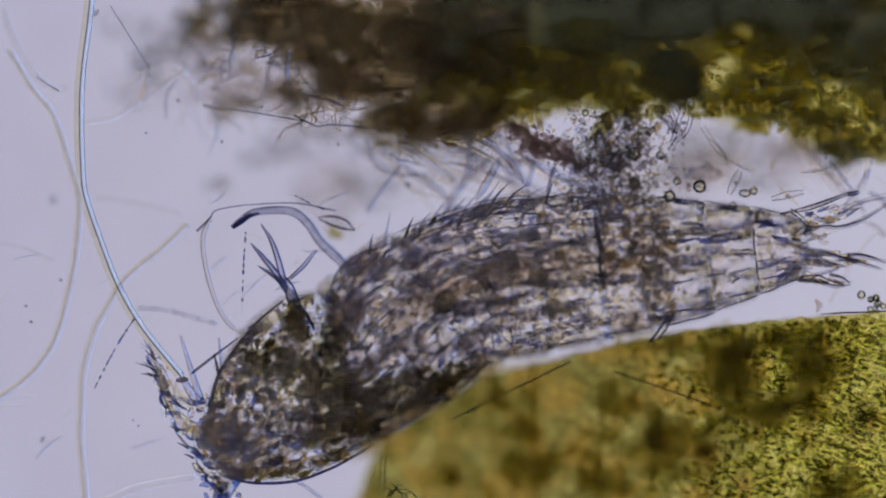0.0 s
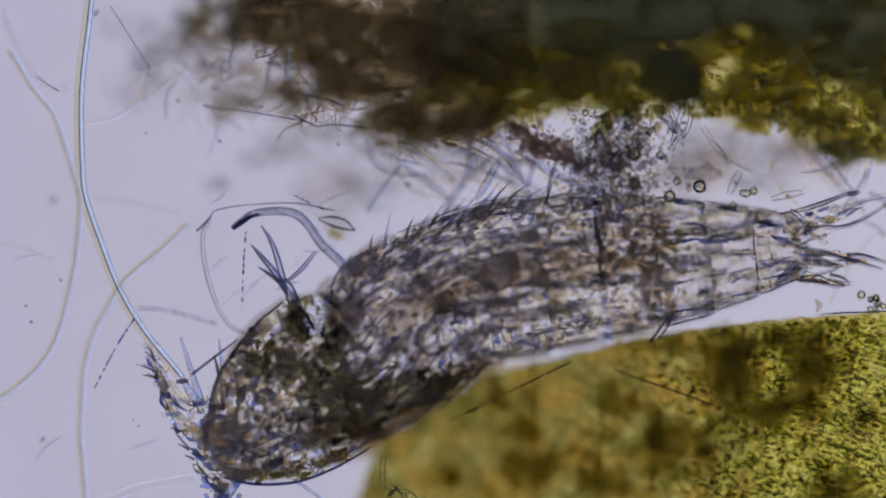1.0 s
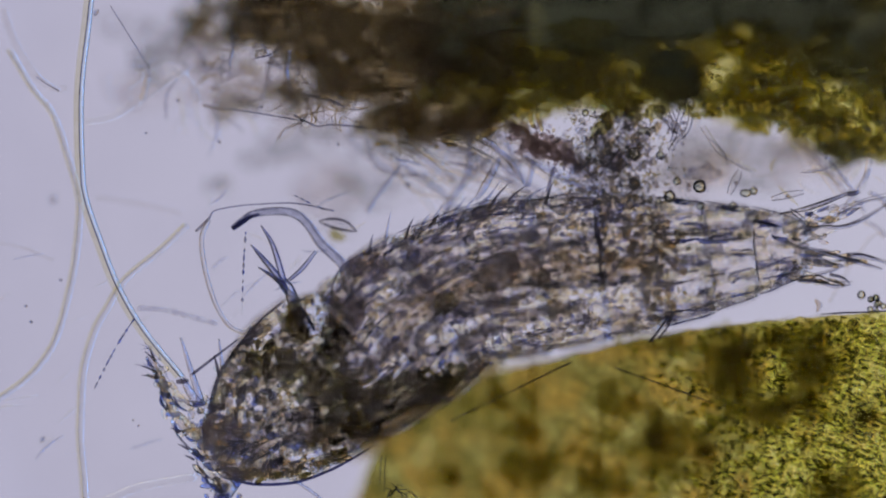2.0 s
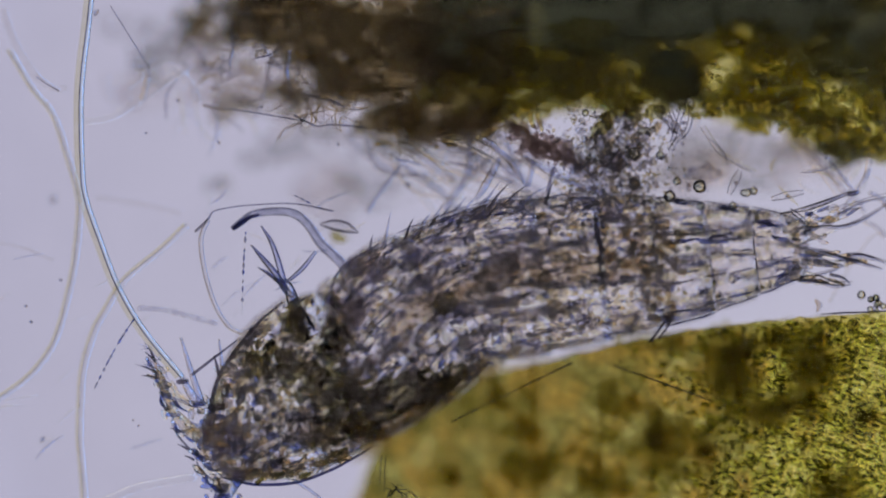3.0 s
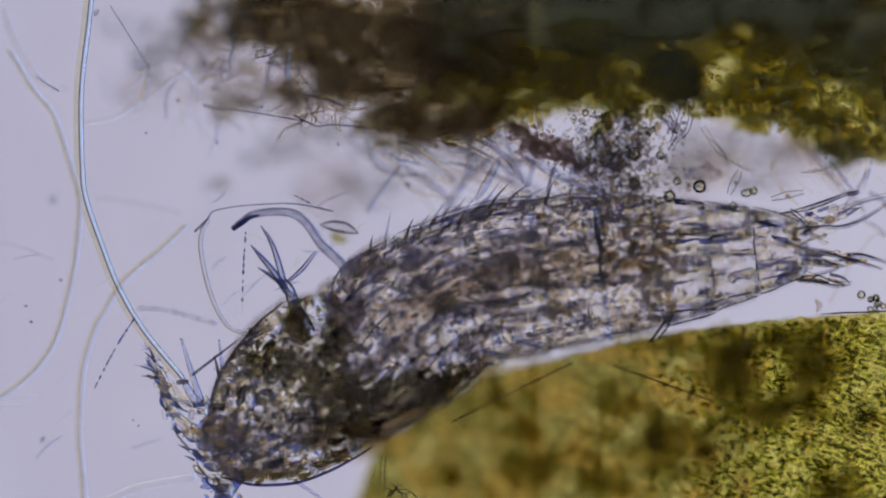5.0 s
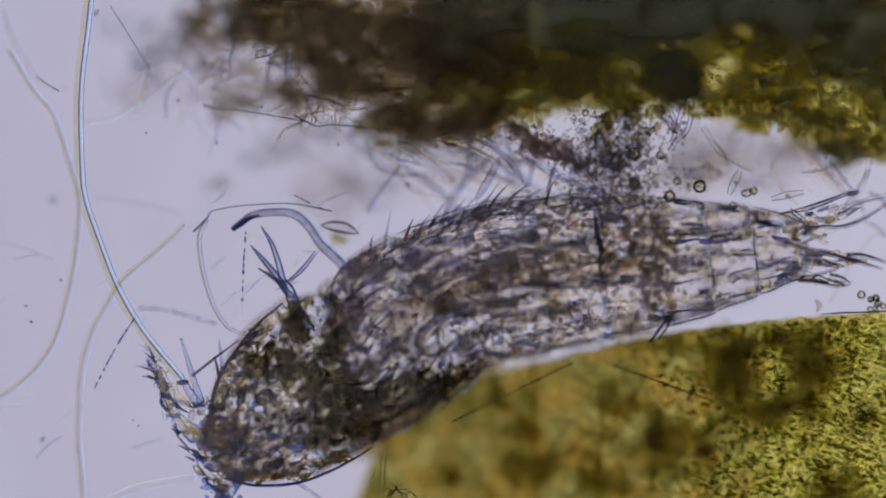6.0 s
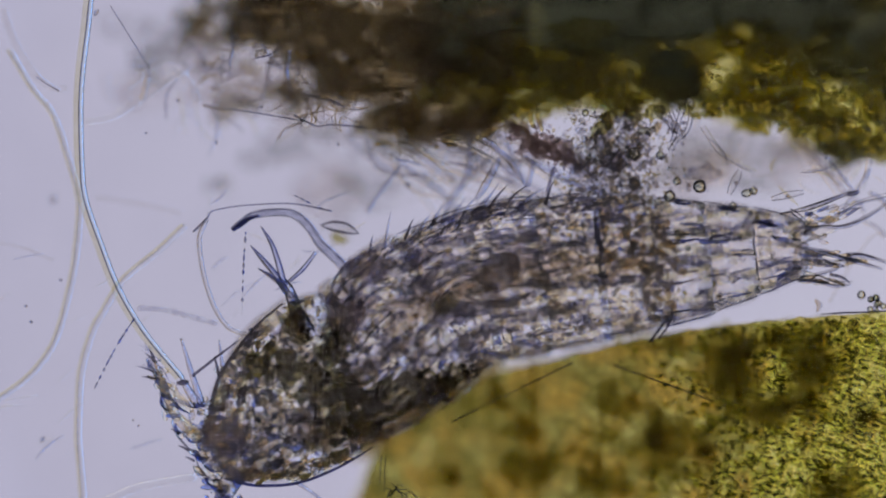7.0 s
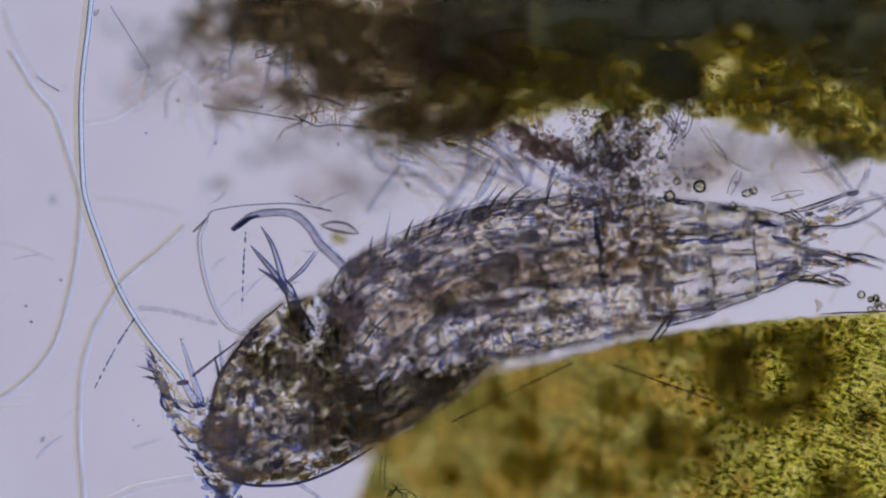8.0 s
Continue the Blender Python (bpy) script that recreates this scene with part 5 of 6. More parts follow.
def gut():
    """The gut and what it holds: it slides to and fro inside the body."""
    t = part("gut", along(690, 1140, -0.12, 0.02, -22, 22, 9), GUT, animal, "brown gut tube")
    for k in range(26):
        x = rnd.uniform(720, 1120)
        q = body_point(x, rnd.gauss(-0.08, 0.12), rnd.uniform(-14, 4))
        part("gut_content", blob(*q, rnd.uniform(9, 24), rnd.uniform(6, 13), 6, body_turn(x) + rnd.gauss(0, 15), 2, 0.4, seed=k), PIGMENT if k % 7 == 0 else GUT, t)
    return t


rnd.seed(101)
bowel = gut()


def limbs():
    t = animal

    def rod(name, pts, taper, mat=SETA, parent=t, z=4.0, label=""):
        return part(name, tube([(*p, z) for p in pts], 0, 10, 6, taper), mat, parent, label)

    # the long bristle of the first antenna
    b = part("long_bristle", tube(bristle_line, 4.4, 16), THREAD, t, "long glassy curved bristle")
    # Ochre and blue tubes stand in for the bristle's colour fringes.
    part("ochre_fringe", tube([(x - 9, y, z - 4) for x, y, z in bristle_line], 5, 14), BRISTLE_FRINGE, b)
    part("blue_fringe", tube([(x - 3.6, y + 0.6, z + 3) for x, y, z in bristle_line], 1.2, 8), GLINT, b)
    # antenna: knobbly joints
    ant = rod("antenna", [(372, 790), (340, 762), (312, 735), (296, 700), (284, 664), (272, 632)], [12, 11, 9, 7, 5, 2.5], CLEAR)
    for k, (x0, y0, x1, y1) in enumerate([(284, 670, 250, 664), (280, 660, 249, 647), (276, 640, 256, 622), (318, 766, 301, 757), (334, 796, 314, 786), (344, 814, 326, 806), (292, 700, 280, 694), (272, 634, 262, 612), (296, 726, 284, 716)]):
        rod("hair", [(x0, y0), ((x0 + x1) / 2, (y0 + y1) / 2 - 1), (x1, y1)], [2.4, 1.8, 0.5], HORN, ant)
    for k in range(36):
        f = rnd.random()
        p = spline([(395, 800), (340, 762), (312, 735), (296, 700), (280, 650)], 10)
        x, y = p[int(f * (len(p) - 1))]
        part("joint", blob(x + rnd.gauss(0, 12), y + rnd.gauss(0, 10), rnd.uniform(-6, 8), rnd.uniform(5, 14), rnd.uniform(3, 7), 4.5, rnd.gauss(35, 22), 2, 0.35, 2.2, seed=k), (SETA, CREAM, GLINT, CREAM, GRAIN)[k % 5], ant)
    jaw = rod("mouth_leg", [(420, 830), (404, 856), (392, 884), (388, 910)], [22, 19, 15, 12])
    for k in range(26):
        part("joint", blob(398 + rnd.gauss(0, 14), 866 + rnd.gauss(0, 14), rnd.uniform(-6, 8), rnd.uniform(5, 11), rnd.uniform(3, 6), 4, rnd.uniform(30, 120), 2, 0.3, seed=k), GLINT if k % 2 else CREAM, jaw)
    for k in range(22):
        f = rnd.random()
        part("mouth_bristle", blob(345 + 50 * f + rnd.gauss(0, 12), 762 + 98 * f + rnd.gauss(0, 10), rnd.uniform(-4, 10), rnd.uniform(6, 14), rnd.uniform(3, 7), 5, rnd.gauss(35, 30), 2, 0.25, seed=k), (GLINT, CLEAR, GRAIN)[k % 3], t)
    for k in range(30):
        part("face_grain", blob(368 + rnd.gauss(0, 20), 752 + rnd.gauss(0, 28), rnd.uniform(-10, 8), rnd.uniform(4, 10), rnd.uniform(3, 6), 4.5, rnd.gauss(40, 40), 2, 0.35, seed=k), (GRAIN, GLINT, CREAM, CLEAR, CREAM)[k % 5], t)
    for k, (x, y, a, b, turn) in enumerate([(268, 640, 13, 6, 50), (282, 668, 16, 7, 60), (292, 706, 20, 8, 72), (322, 712, 24, 9, 38), (318, 752, 17, 9, 40), (340, 770, 18, 9, 20), (366, 762, 15, 8, 30), (352, 800, 17, 8, 12), (376, 822, 20, 9, 20), (372, 846, 18, 8, 46), (408, 838, 16, 9, -10), (400, 868, 13, 9, 60), (420, 790, 15, 8, 30), (388, 786, 14, 7, 10)]):
        plate = part("mouth_plate", blob(x, y, 6 + k % 3, a, b, 6, turn, 3, 0.25, 2.0, seed=k), CREAM if k % 2 else CLEAR, t, "clear whitish plate of the mouthparts")
        c, sn = math.cos(radians(turn)), math.sin(radians(turn))
        # A blue crescent imitates the colour fringe on one side of the plate.
        part("edge", tube([(x - a * c * 0.9 - b * sn * -0.5, y - a * sn * 0.9 + b * c * 0.5, 8), (x - b * sn, y + b * c, 8), (x + a * c * 0.9 - b * sn * 0.6, y + a * sn * 0.9 + b * c * 0.6, 8)], 0, 8, 5, [0.8, 3.0, 0.8]), GLINT, plate)
    # Shade between the mouth joints, put in as blue-black spots.
    for x, y, a, b in ((372, 748, 16, 12), (420, 782, 18, 9), (398, 800, 12, 7), (350, 716, 9, 5), (440, 812, 14, 7)):
        for j in range(3):
            part("pigment", blob(x + rnd.gauss(0, a * 0.4), y + rnd.gauss(0, b * 0.4), rnd.uniform(0, 12), a * rnd.uniform(0.4, 0.7), b * rnd.uniform(0.5, 0.8), 5, 35 + rnd.gauss(0, 20), 2, 0.4, 2.2, seed=j + x), GLINT if j else ORGAN, t, "blue-black spot put in for shade between the joints")
    # Blue-black arcs put in for the fringed edges of the plates.
    for pts, w in (([(280, 656), (284, 690), (296, 716), (306, 740)], 2.2), ([(304, 752), (316, 772), (334, 792), (352, 802)], 2.6), ([(346, 808), (352, 826), (366, 842), (382, 850)], 2.6), ([(276, 640), (290, 655), (300, 676)], 1.4), ([(318, 704), (334, 716), (350, 722)], 1.8), ([(330, 742), (348, 752), (364, 768)], 1.6)):
        part("plate_fringe", tube([(*p, 9) for p in pts], 0, 8, 6, [0.4] + [w * 0.65] * (len(pts) - 2) + [0.4]), HORN if w > 2 else GLINT, t, "blue-black line put in for a mouth plate's fringed edge")
    for x, y, a, b, turn in ((322, 704, 17, 7, 40), (344, 764, 13, 7, 35), (352, 784, 14, 6, 25), (374, 828, 15, 8, 20), (402, 852, 12, 9, 40), (306, 682, 9, 5, 60), (384, 704, 10, 15, 30), (328, 744, 12, 6, 40)):
        part("clear_plate", blob(x, y, 10, a, b, 4, turn, 3, 0.18, 2.0, seed=x), CREAM, t, "clear whitish plate of the mouthparts")
    for k in range(22):
        x, y = rnd.uniform(256, 290), rnd.uniform(612, 668)
        a, ln = radians(200 + rnd.gauss(20, 30)), rnd.uniform(10, 24)
        rod("fine_hair", [(x, y), (x + ln * 0.5 * math.cos(a), y + ln * 0.5 * math.sin(a)), (x + ln * math.cos(a), y + ln * math.sin(a) + 2)], [0.9, 0.7, 0.3], SETA if k % 2 else CHITIN, z=rnd.uniform(-12, 4))
    rod("socket", [(312, 676), (322, 675), (334, 674)], [3, 5, 3], HORN, z=8)
    # stout bristles of the brow
    rod("bristle", [(358, 718), (340, 662), (320, 597)], [7, 5, 2], SETA, label="stout blue-grey bristle")
    rod("bristle", [(352, 716), (334, 690), (322, 668)], [9, 7, 4])
    rod("bristle", [(340, 663), (380, 632), (421, 601)], [2.6, 2.4, 1.2], HORN)
    rod("bristle", [(394, 655), (391, 628), (387, 600)], [3.5, 3, 1.4])
    rod("bristle", [(388, 665), (384, 648), (379, 628)], [3.5, 2.8, 1.2], HORN)
    rod("bristle", [(366, 720), (384, 706), (400, 690)], [8, 9, 7], THREAD)
    rod("bristle", [(350, 716), (330, 712), (312, 706)], [6, 5, 3])
    rod("brow_edge", [(372, 720), (387, 668), (418, 618), (456, 572), (500, 535)], [3.6, 3.4, 3, 2.4, 1.6], HORN)
    rod("belly_edge", [(405, 846), (450, 857), (520, 854), (580, 834), (630, 808), (664, 786)], [2.4, 2.8, 2.8, 2.6, 2.0, 0.8], INK)
    rod("bristle", [(520, 850), (548, 868), (580, 892)], [3.4, 3, 2.6])
    # clawed limb
    claw = rod("clawed_limb", [(545, 585), (524, 545), (511, 510), (500, 495)], [14, 11, 9, 7], SETA)
    for pts, tp in (([(505, 512), (487, 484), (464, 456), (444, 433)], [6.5, 6, 4.5, 1.2]), ([(502, 500), (492, 462), (480, 428), (462, 399)], [6, 5.5, 4, 1.2]), ([(500, 502), (478, 486), (457, 473)], [5.5, 4, 1.2]), ([(512, 496), (536, 474), (559, 445)], [3, 4, 3])):
        c = rod("claw", pts, tp, SETA, claw)
        # Dark and blue rods stand in for the claw's refracted edges.
        for shift in (-1, 1):
            part("claw_edge", tube([(x + shift * r * 0.75, y + shift * r * 0.2, 6) for (x, y), r in zip(pts, tp)], 0, 8, 6, [1.4] * (len(pts) - 1) + [0.4]), HORN if shift < 0 else GLINT, c)
    # The limb's refracted edges, put in as rods too.
    for shift in (-1, 1):
        part("limb_edge", tube([(545 + 12 * shift, 585, 6), (524 + 10 * shift, 545, 6), (511 + 8 * shift, 510, 6), (501 + 6 * shift, 496, 6)], 0, 8, 5, [2.4, 2.2, 1.8, 1.0]), INK if shift > 0 else HORN, claw)
    for k in range(14):
        f = rnd.random()
        part("joint", blob(545 - 40 * f + rnd.gauss(0, 6), 585 - 85 * f + rnd.gauss(0, 3), rnd.uniform(0, 9), rnd.uniform(4, 9), rnd.uniform(2.5, 5), 4, 60 + rnd.gauss(0, 25), 2, 0.35, seed=k), (GLINT, CREAM, SETA)[k % 3], claw)
    # club-ended limb
    arch = [(622, 488), (599, 460), (568, 430), (545, 397), (520, 377), (484, 374), (448, 379), (430, 388), (410, 404)]
    club = rod("club_limb", arch, [9, 9, 9, 8, 7, 6, 5.5, 5, 3.5], LIMB, z=-14, label="arched grey limb with a dark club end")
    # Dark lines added for the refracted edges of the arched limb.
    part("limb_edge", tube([(x + 1, y - 5.5, -10) for x, y in arch[:-1]], 0, 8, 5, [0.6, 1.0, 1.1, 1.2, 1.3, 1.6, 1.8, 1.6]), CHITIN, club)
    part("limb_edge", tube([(x - 4, y + 6.0, -10) for x, y in arch[1:-2]], 0, 8, 5, [0.8, 1.2, 1.2, 1.2, 1.0, 0.8]), CHITIN, club)
    for dx, dy, m in ((0, 0, CHITIN), (2, 2, INK)):
        part("club_tip", tube([(458 + dx, 378 + dy, -2), (440 + dx, 383 + dy, 0), (426 + dx, 392 + dy, 2), (410 + dx, 404 + dy, 2)], 0, 10, 6, [1.0, 3.2, 4.4, 2.8]), m, club, "dark blue-grey club end")
    # spines along the back
    for x, dx, ln in ((655, 4, 20), (682, 8, 46), (720, 10, 22), (745, 14, 20), (765, 16, 26), (782, 14, 22), (802, 18, 26), (822, 20, 26), (846, 20, 20), (858, 24, 36), (872, 26, 30), (900, 30, 24), (930, 30, 18), (968, 12, 30)):
        y = float(np.interp(x, [590, 640, 760, 880, 1050], [478, 446, 396, 356, 346]))
        rod("spine", [(x - dx * 0.3, y + 12), (x + dx * 0.4, y - ln * 0.5), (x + dx * 1.25, y - ln * 1.25)], [3.2, 2.0, 0.3], (HORN, SETA, SETA, CHITIN)[x % 4])
    for k in range(11):
        x = 860 + k * 19 + rnd.uniform(-8, 8)
        y = float(np.interp(x, [860, 1060], [362, 350])) + rnd.uniform(-8, 18)
        rod("spine", [(x, y + 6), (x + 34, y - 2), (x + 64, y - 6 + rnd.uniform(-4, 4))], [1.8, 1.4, 0.4], SETA if k % 3 else HORN)
    for k in range(34):
        x = rnd.uniform(650, 930)
        y = float(np.interp(x, [640, 760, 880, 1050], [446, 396, 356, 346])) + rnd.uniform(0, 26)
        ln, a = rnd.uniform(12, 30), radians(-58 + (x - 650) * 0.09 + rnd.gauss(0, 10))
        rod("spine", [(x, y + 4), (x + ln * 0.5 * math.cos(a), y + ln * 0.5 * math.sin(a)), (x + ln * math.cos(a), y + ln * math.sin(a))], [2.6, 1.9, 0.4], (HORN, SETA, CHITIN, CREAM)[k % 4], z=rnd.uniform(-6, 6))
    # tail fork and its bristles
    for pts, tp in (([(1405, 420), (1440, 412), (1480, 404)], [16, 12, 5]), ([(1405, 452), (1445, 458), (1486, 464)], [16, 12, 5]), ([(1390, 388), (1430, 372), (1476, 352)], [12, 8, 4]), ([(1400, 484), (1440, 492), (1480, 500)], [12, 8, 4])):
        ramus = rod("tail_fork", pts, tp, CLEAR)
    upper = (([(1380, 378), (1430, 366), (1476, 350), (1505, 338)], [2, 3, 4, 2]), ([(1500, 342), (1512, 340), (1522, 336)], [5, 5, 3]), ([(1483, 379), (1525, 358), (1575, 347)], [2.5, 2.5, 2]),
                    ([(1423, 413), (1450, 401), (1491, 400), (1528, 388), (1575, 358)], [3, 3, 4, 3, 2]))
    lower = (([(1389, 428), (1423, 439), (1453, 445), (1476, 452), (1513, 462), (1562, 476)], [2, 3, 3, 4, 4, 2]),
                    ([(1498, 452), (1528, 452), (1575, 467)], [3, 4, 3]), ([(1412, 495), (1446, 497), (1476, 505), (1506, 503)], [3, 3, 3.5, 1]), ([(1468, 484), (1490, 490), (1504, 500)], [3, 3, 1]),
                    ([(1400, 376), (1420, 392), (1436, 410)], [3, 3, 2]), ([(1436, 448), (1470, 464), (1500, 470)], [2, 2.4, 1]), ([(1440, 488), (1470, 480), (1492, 470)], [2, 2, 1]))
    for pts, tp in upper + lower:
        rod("tail_bristle", pts, [r * 0.42 for r in tp[:-1]] + [0.4], HORN)
        rod("bristle_core", [(x, y + 2.4) for x, y in pts], [r * 0.8 for r in tp[:-1]] + [0.5], SETA, z=0)
        for side in (rnd.choice((-1, 1)),):
            shift = side * rnd.uniform(2, 6)
            rod("tail_bristle", [(x + rnd.gauss(0, 2), y + shift + rnd.gauss(0, 1.2)) for x, y in pts], [r * 0.34 for r in tp[:-1]] + [0.3], (HORN, CHITIN, HORN)[rnd.randint(0, 2)], z=rnd.uniform(-8, 8))
    for x0, y0, x1, y1, w0, w1, n in ((1425, 398, 1512, 366, 22, 9, 44), (1425, 452, 1530, 468, 18, 6, 44), (1408, 490, 1500, 503, 9, 3, 18)):
        lean = math.degrees(math.atan2(y1 - y0, x1 - x0))
        for k in range(n):
            f = rnd.random() ** 1.2
            w = w0 + (w1 - w0) * f
            part("tail_grain", blob(x0 + (x1 - x0) * f, y0 + (y1 - y0) * f + rnd.uniform(-1, 1) * w, rnd.uniform(-8, 6), rnd.uniform(5, 15), rnd.uniform(1.6, 4.4), 3, lean + rnd.gauss(0, 14), 2, 0.4, 2.2, seed=k), (SMOKE, GOLD, GLINT, CREAM, SMOKE, GRAIN)[k % 6], t)
    for k in range(18):
        part("tail_grain", blob(rnd.uniform(1405, 1462), 440 + rnd.gauss(0, 26), rnd.uniform(-6, 6), rnd.uniform(5, 11), rnd.uniform(2.5, 5), 3.5, rnd.gauss(5, 30), 2, 0.3, seed=k), CLEAR, t)


rnd.seed(108)
limbs()

# loops of hair that drift beside the head
drift_loop = thing("hair_loop", 368, 390, 0, "fine colourless looping hair with a bent tip", "hair")
part("hair_tip", tube([(345, 411, 4), (358, 400, 4), (370, 386, 4)], 0, 8, 5, [1.4, 2.6, 1.2]), AMBER, drift_loop, "ochre bent tip")
part("hair", tube([(345, 410, 2), (368, 388, 2), (377, 375, 2), (404, 368, 2), (448, 363, 2), (522, 361, 0), (590, 374, -6)], 0, 10, 8, [1.8, 2.0, 1.5, 1.3, 1.3, 1.6, 1.6]), CHITIN, drift_loop)
part("hair", tube([(368, 390, 2), (356, 424, 2), (363, 482, 2), (381, 540, 2), (404, 577, 2), (424, 588, 2), (440, 592, 2)], 4.2, 10), FAINT, drift_loop)
# Amber and grey tubes stand in for the refracted sides of the clear hair.
part("hair", tube([(365, 390, 4), (353, 424, 4), (360, 482, 4), (378, 540, 4), (402, 578, 4), (424, 590, 4), (440, 594, 4)], 1.6, 8), AMBER, drift_loop)
part("hair", tube([(371, 390, 4), (359, 424, 4), (366, 482, 4), (384, 540, 4), (406, 575, 4), (426, 586, 4), (440, 590, 4)], 0.8, 8), SETA, drift_loop)


loose_scrap = thing("algal_scrap", 600, 402, -20, "small brown and green scrap beside the limb", "scrap")
for dy, bow in ((0, -7), (2, 6)):
    part("rim", tube([(566, 396 + dy, -14), (590, 398 + dy + bow, -14), (616, 403 + dy + bow, -14), (634, 412, -14)], 0, 8, 5, [0.8, 2.4, 2.2, 0.8]), HORN, loose_scrap, "dark brownish rim")
part("skin", blob(600, 403, -18, 34, 7, 4, 12, 3, 0.2, seed=3), SMUDGE, loose_scrap)
part("green_bit", blob(598, 420, -50, 16, 8, 5, 22, 3, 0.4, seed=5), CHLORO, loose_scrap, "small olive-green grain")

# ---- debris lying across the animal ----
def debris_column():
    t = thing("debris_trail", 1120, 350, 20, "trail of amber and brown grains lying across the animal", "debris")
    for k in range(240):
        y = 195 + 370 * rnd.random() ** 0.95
        if rnd.random() < (0.4 if y < 330 else 0.3):
            continue
        x = float(np.interp(y, [195, 300, 420, 570], [1085, 1108, 1146, 1162])) + rnd.gauss(0, 31 if y < 330 else 40 if y < 490 else 22)
        s = rnd.uniform(2.2, 7.5)
        part("grain", blob(x, y, rnd.uniform(15, 22), s * rnd.uniform(0.9, 1.7), s, s * 0.6, rnd.uniform(0, 180), 2, 0.45, 2.2, seed=k), (MURK, AMBER, SAND, AMBER, MURK, RUST, PEAT, AMBER, SAND, RUST)[k % 10], t)
    for x, y, w, h, n in ((1122, 436, 22, 34, 13), (1188, 446, 26, 24, 13), (1146, 480, 28, 16, 6), (1110, 405, 12, 20, 6), (1164, 400, 24, 20, 6)):
        for k in range(n):
            s = rnd.uniform(2.6, 7)
            part("grain", blob(x + rnd.gauss(0, w * 0.6), y + rnd.gauss(0, h * 0.6), rnd.uniform(15, 22), s * rnd.uniform(0.9, 1.6), s, s * 0.6, rnd.uniform(0, 180), 2, 0.45, 2.2, seed=k + x), (RUST, AMBER, RUST, MURK)[k % 4], t)
    return t


rnd.seed(115)
debris_column()


def slime_bed():
    t = thing("slime_bed", 1100, 280, -20, "grey cloudy slime full of fine granules", "slime")
    for k in range(20):
        x, y = rnd.gauss(1100, 60), rnd.gauss(275, 45)
        part("cloud", blob(x, y, rnd.uniform(-24, 4), rnd.uniform(12, 34), rnd.uniform(8, 20), 6, rnd.uniform(0, 180), 3, 0.45, 2.2, seed=k), SMOKE, t)
    return t


slime_bed()


def granules():
    lumps = []
    for k in range(1700):
        x, y = rnd.gauss(1085, 56), rnd.gauss(270, 50)
        if not 970 < x < 1215 or not 190 < y < 360:
            continue
        s = rnd.uniform(1.2, 3.4)
        lumps.append(blob(x, y, rnd.uniform(-10, 24), s * rnd.uniform(1, 1.5), s, s * 0.8, rnd.uniform(0, 180), 1 if s < 3 else 2, 0.3, seed=k))
    return solo("granules", join(lumps), SAND, "fine clear and brown granules in slime", "granules", kind="stuff")


rnd.seed(122)
granules()
thread("spindle", [(1052, 372, 14), (1056, 410, 14), (1064, 440, 14), (1062, 470, 14), (1066, 506, 14)], 0, HORN, "dark upright spindle lying over the animal", "spindle", taper=[1.2, 3.5, 4.5, 2.6, 1.2])
for pts in ([(1224, 176), (1222, 208), (1214, 234), (1196, 250), (1186, 268)], [(1212, 160), (1208, 190), (1199, 222), (1190, 252)], [(1166, 206), (1182, 218), (1194, 236)], [(1186, 196), (1193, 214), (1192, 236)], [(1058, 206), (1062, 228), (1056, 262)]):
    hollow = thing("hollow_thread", *pts[0], 8, "clear hollow thread with dark walls", "thread", "edge threads")
    part("lumen", tube([(*p, 8) for p in pts], 3.6, 10), FAINT, hollow)
    for side in (-1, 1):
        part("wall", tube([(x + side * 3.4, y + side * 0.8, 9) for x, y in pts], 1.1, 8), CHITIN, hollow, "dark thin wall")
# The two thin side tubes imitate the clear thread's refracted edges.
for dx, r, m in ((0, 4.5, FAINT), (-5, 1.0, SETA), (5, 1.0, OCHRE)):
    thread("fungal_thread", [(1244 + dx, 224, -4), (1258 + dx, 246, -4), (1274 + dx, 268, -6), (1300 + dx, 286, -10), (1336 + dx, 304, -16)], r, m, "clear thread hanging from the algae", group="edge threads")
for x0, y0, x1, y1, r, m in ((1408, 246, 1500, 346, 6, SMOKE), (1420, 240, 1512, 340, 3, SETA), (1398, 250, 1488, 350, 3.5, FAINT), (1500, 360, 1540, 300, 3, SETA), (1440, 300, 1500, 318, 5, FAINT), (1530, 392, 1568, 420, 4, SMOKE), (1540, 340, 1575, 372, 4, SETA), (1340, 306, 1390, 330, 4, HAZE)):
    thread("fungal_thread", [(x0, y0, -24), ((x0 + x1) / 2 + 4, (y0 + y1) / 2 - 3, -24), (x1, y1, -20)], r, m, "blurred pale thread above the tail", group="tail threads")
rnd.seed(211)
for k in range(26):
    x0, y0, a = rnd.uniform(1215, 1560), rnd.uniform(235, 345), rnd.choice((40, 45, 50, -35, -60)) + rnd.gauss(0, 12)
    ln, sag, zz, r = rnd.uniform(25, 75), rnd.uniform(-8, 8), rnd.uniform(-40, 0), rnd.uniform(0.8, 3.2)
    c, sn = math.cos(radians(a)), math.sin(radians(a))
    thread("fungal_thread", [(x0 + ln * f * c - sag * math.sin(math.pi * f) * sn, y0 + ln * f * sn + sag * math.sin(math.pi * f) * c, zz) for f in (0, 0.33, 0.66, 1)], 0, (FAINT, SETA, OCHRE, HAZE, CLEAR)[k % 5], "faint greyish thread in the water above the tail", taper=[0.5, r, r, 0.5], group="tail threads")
thread("algal_thread", [(1568, 409, -14), (1543, 420, -14), (1525, 443, -14), (1498, 484, -14), (1468, 536, -14)], 3.5, HAZE, "faint thread crossing the tail bristles")
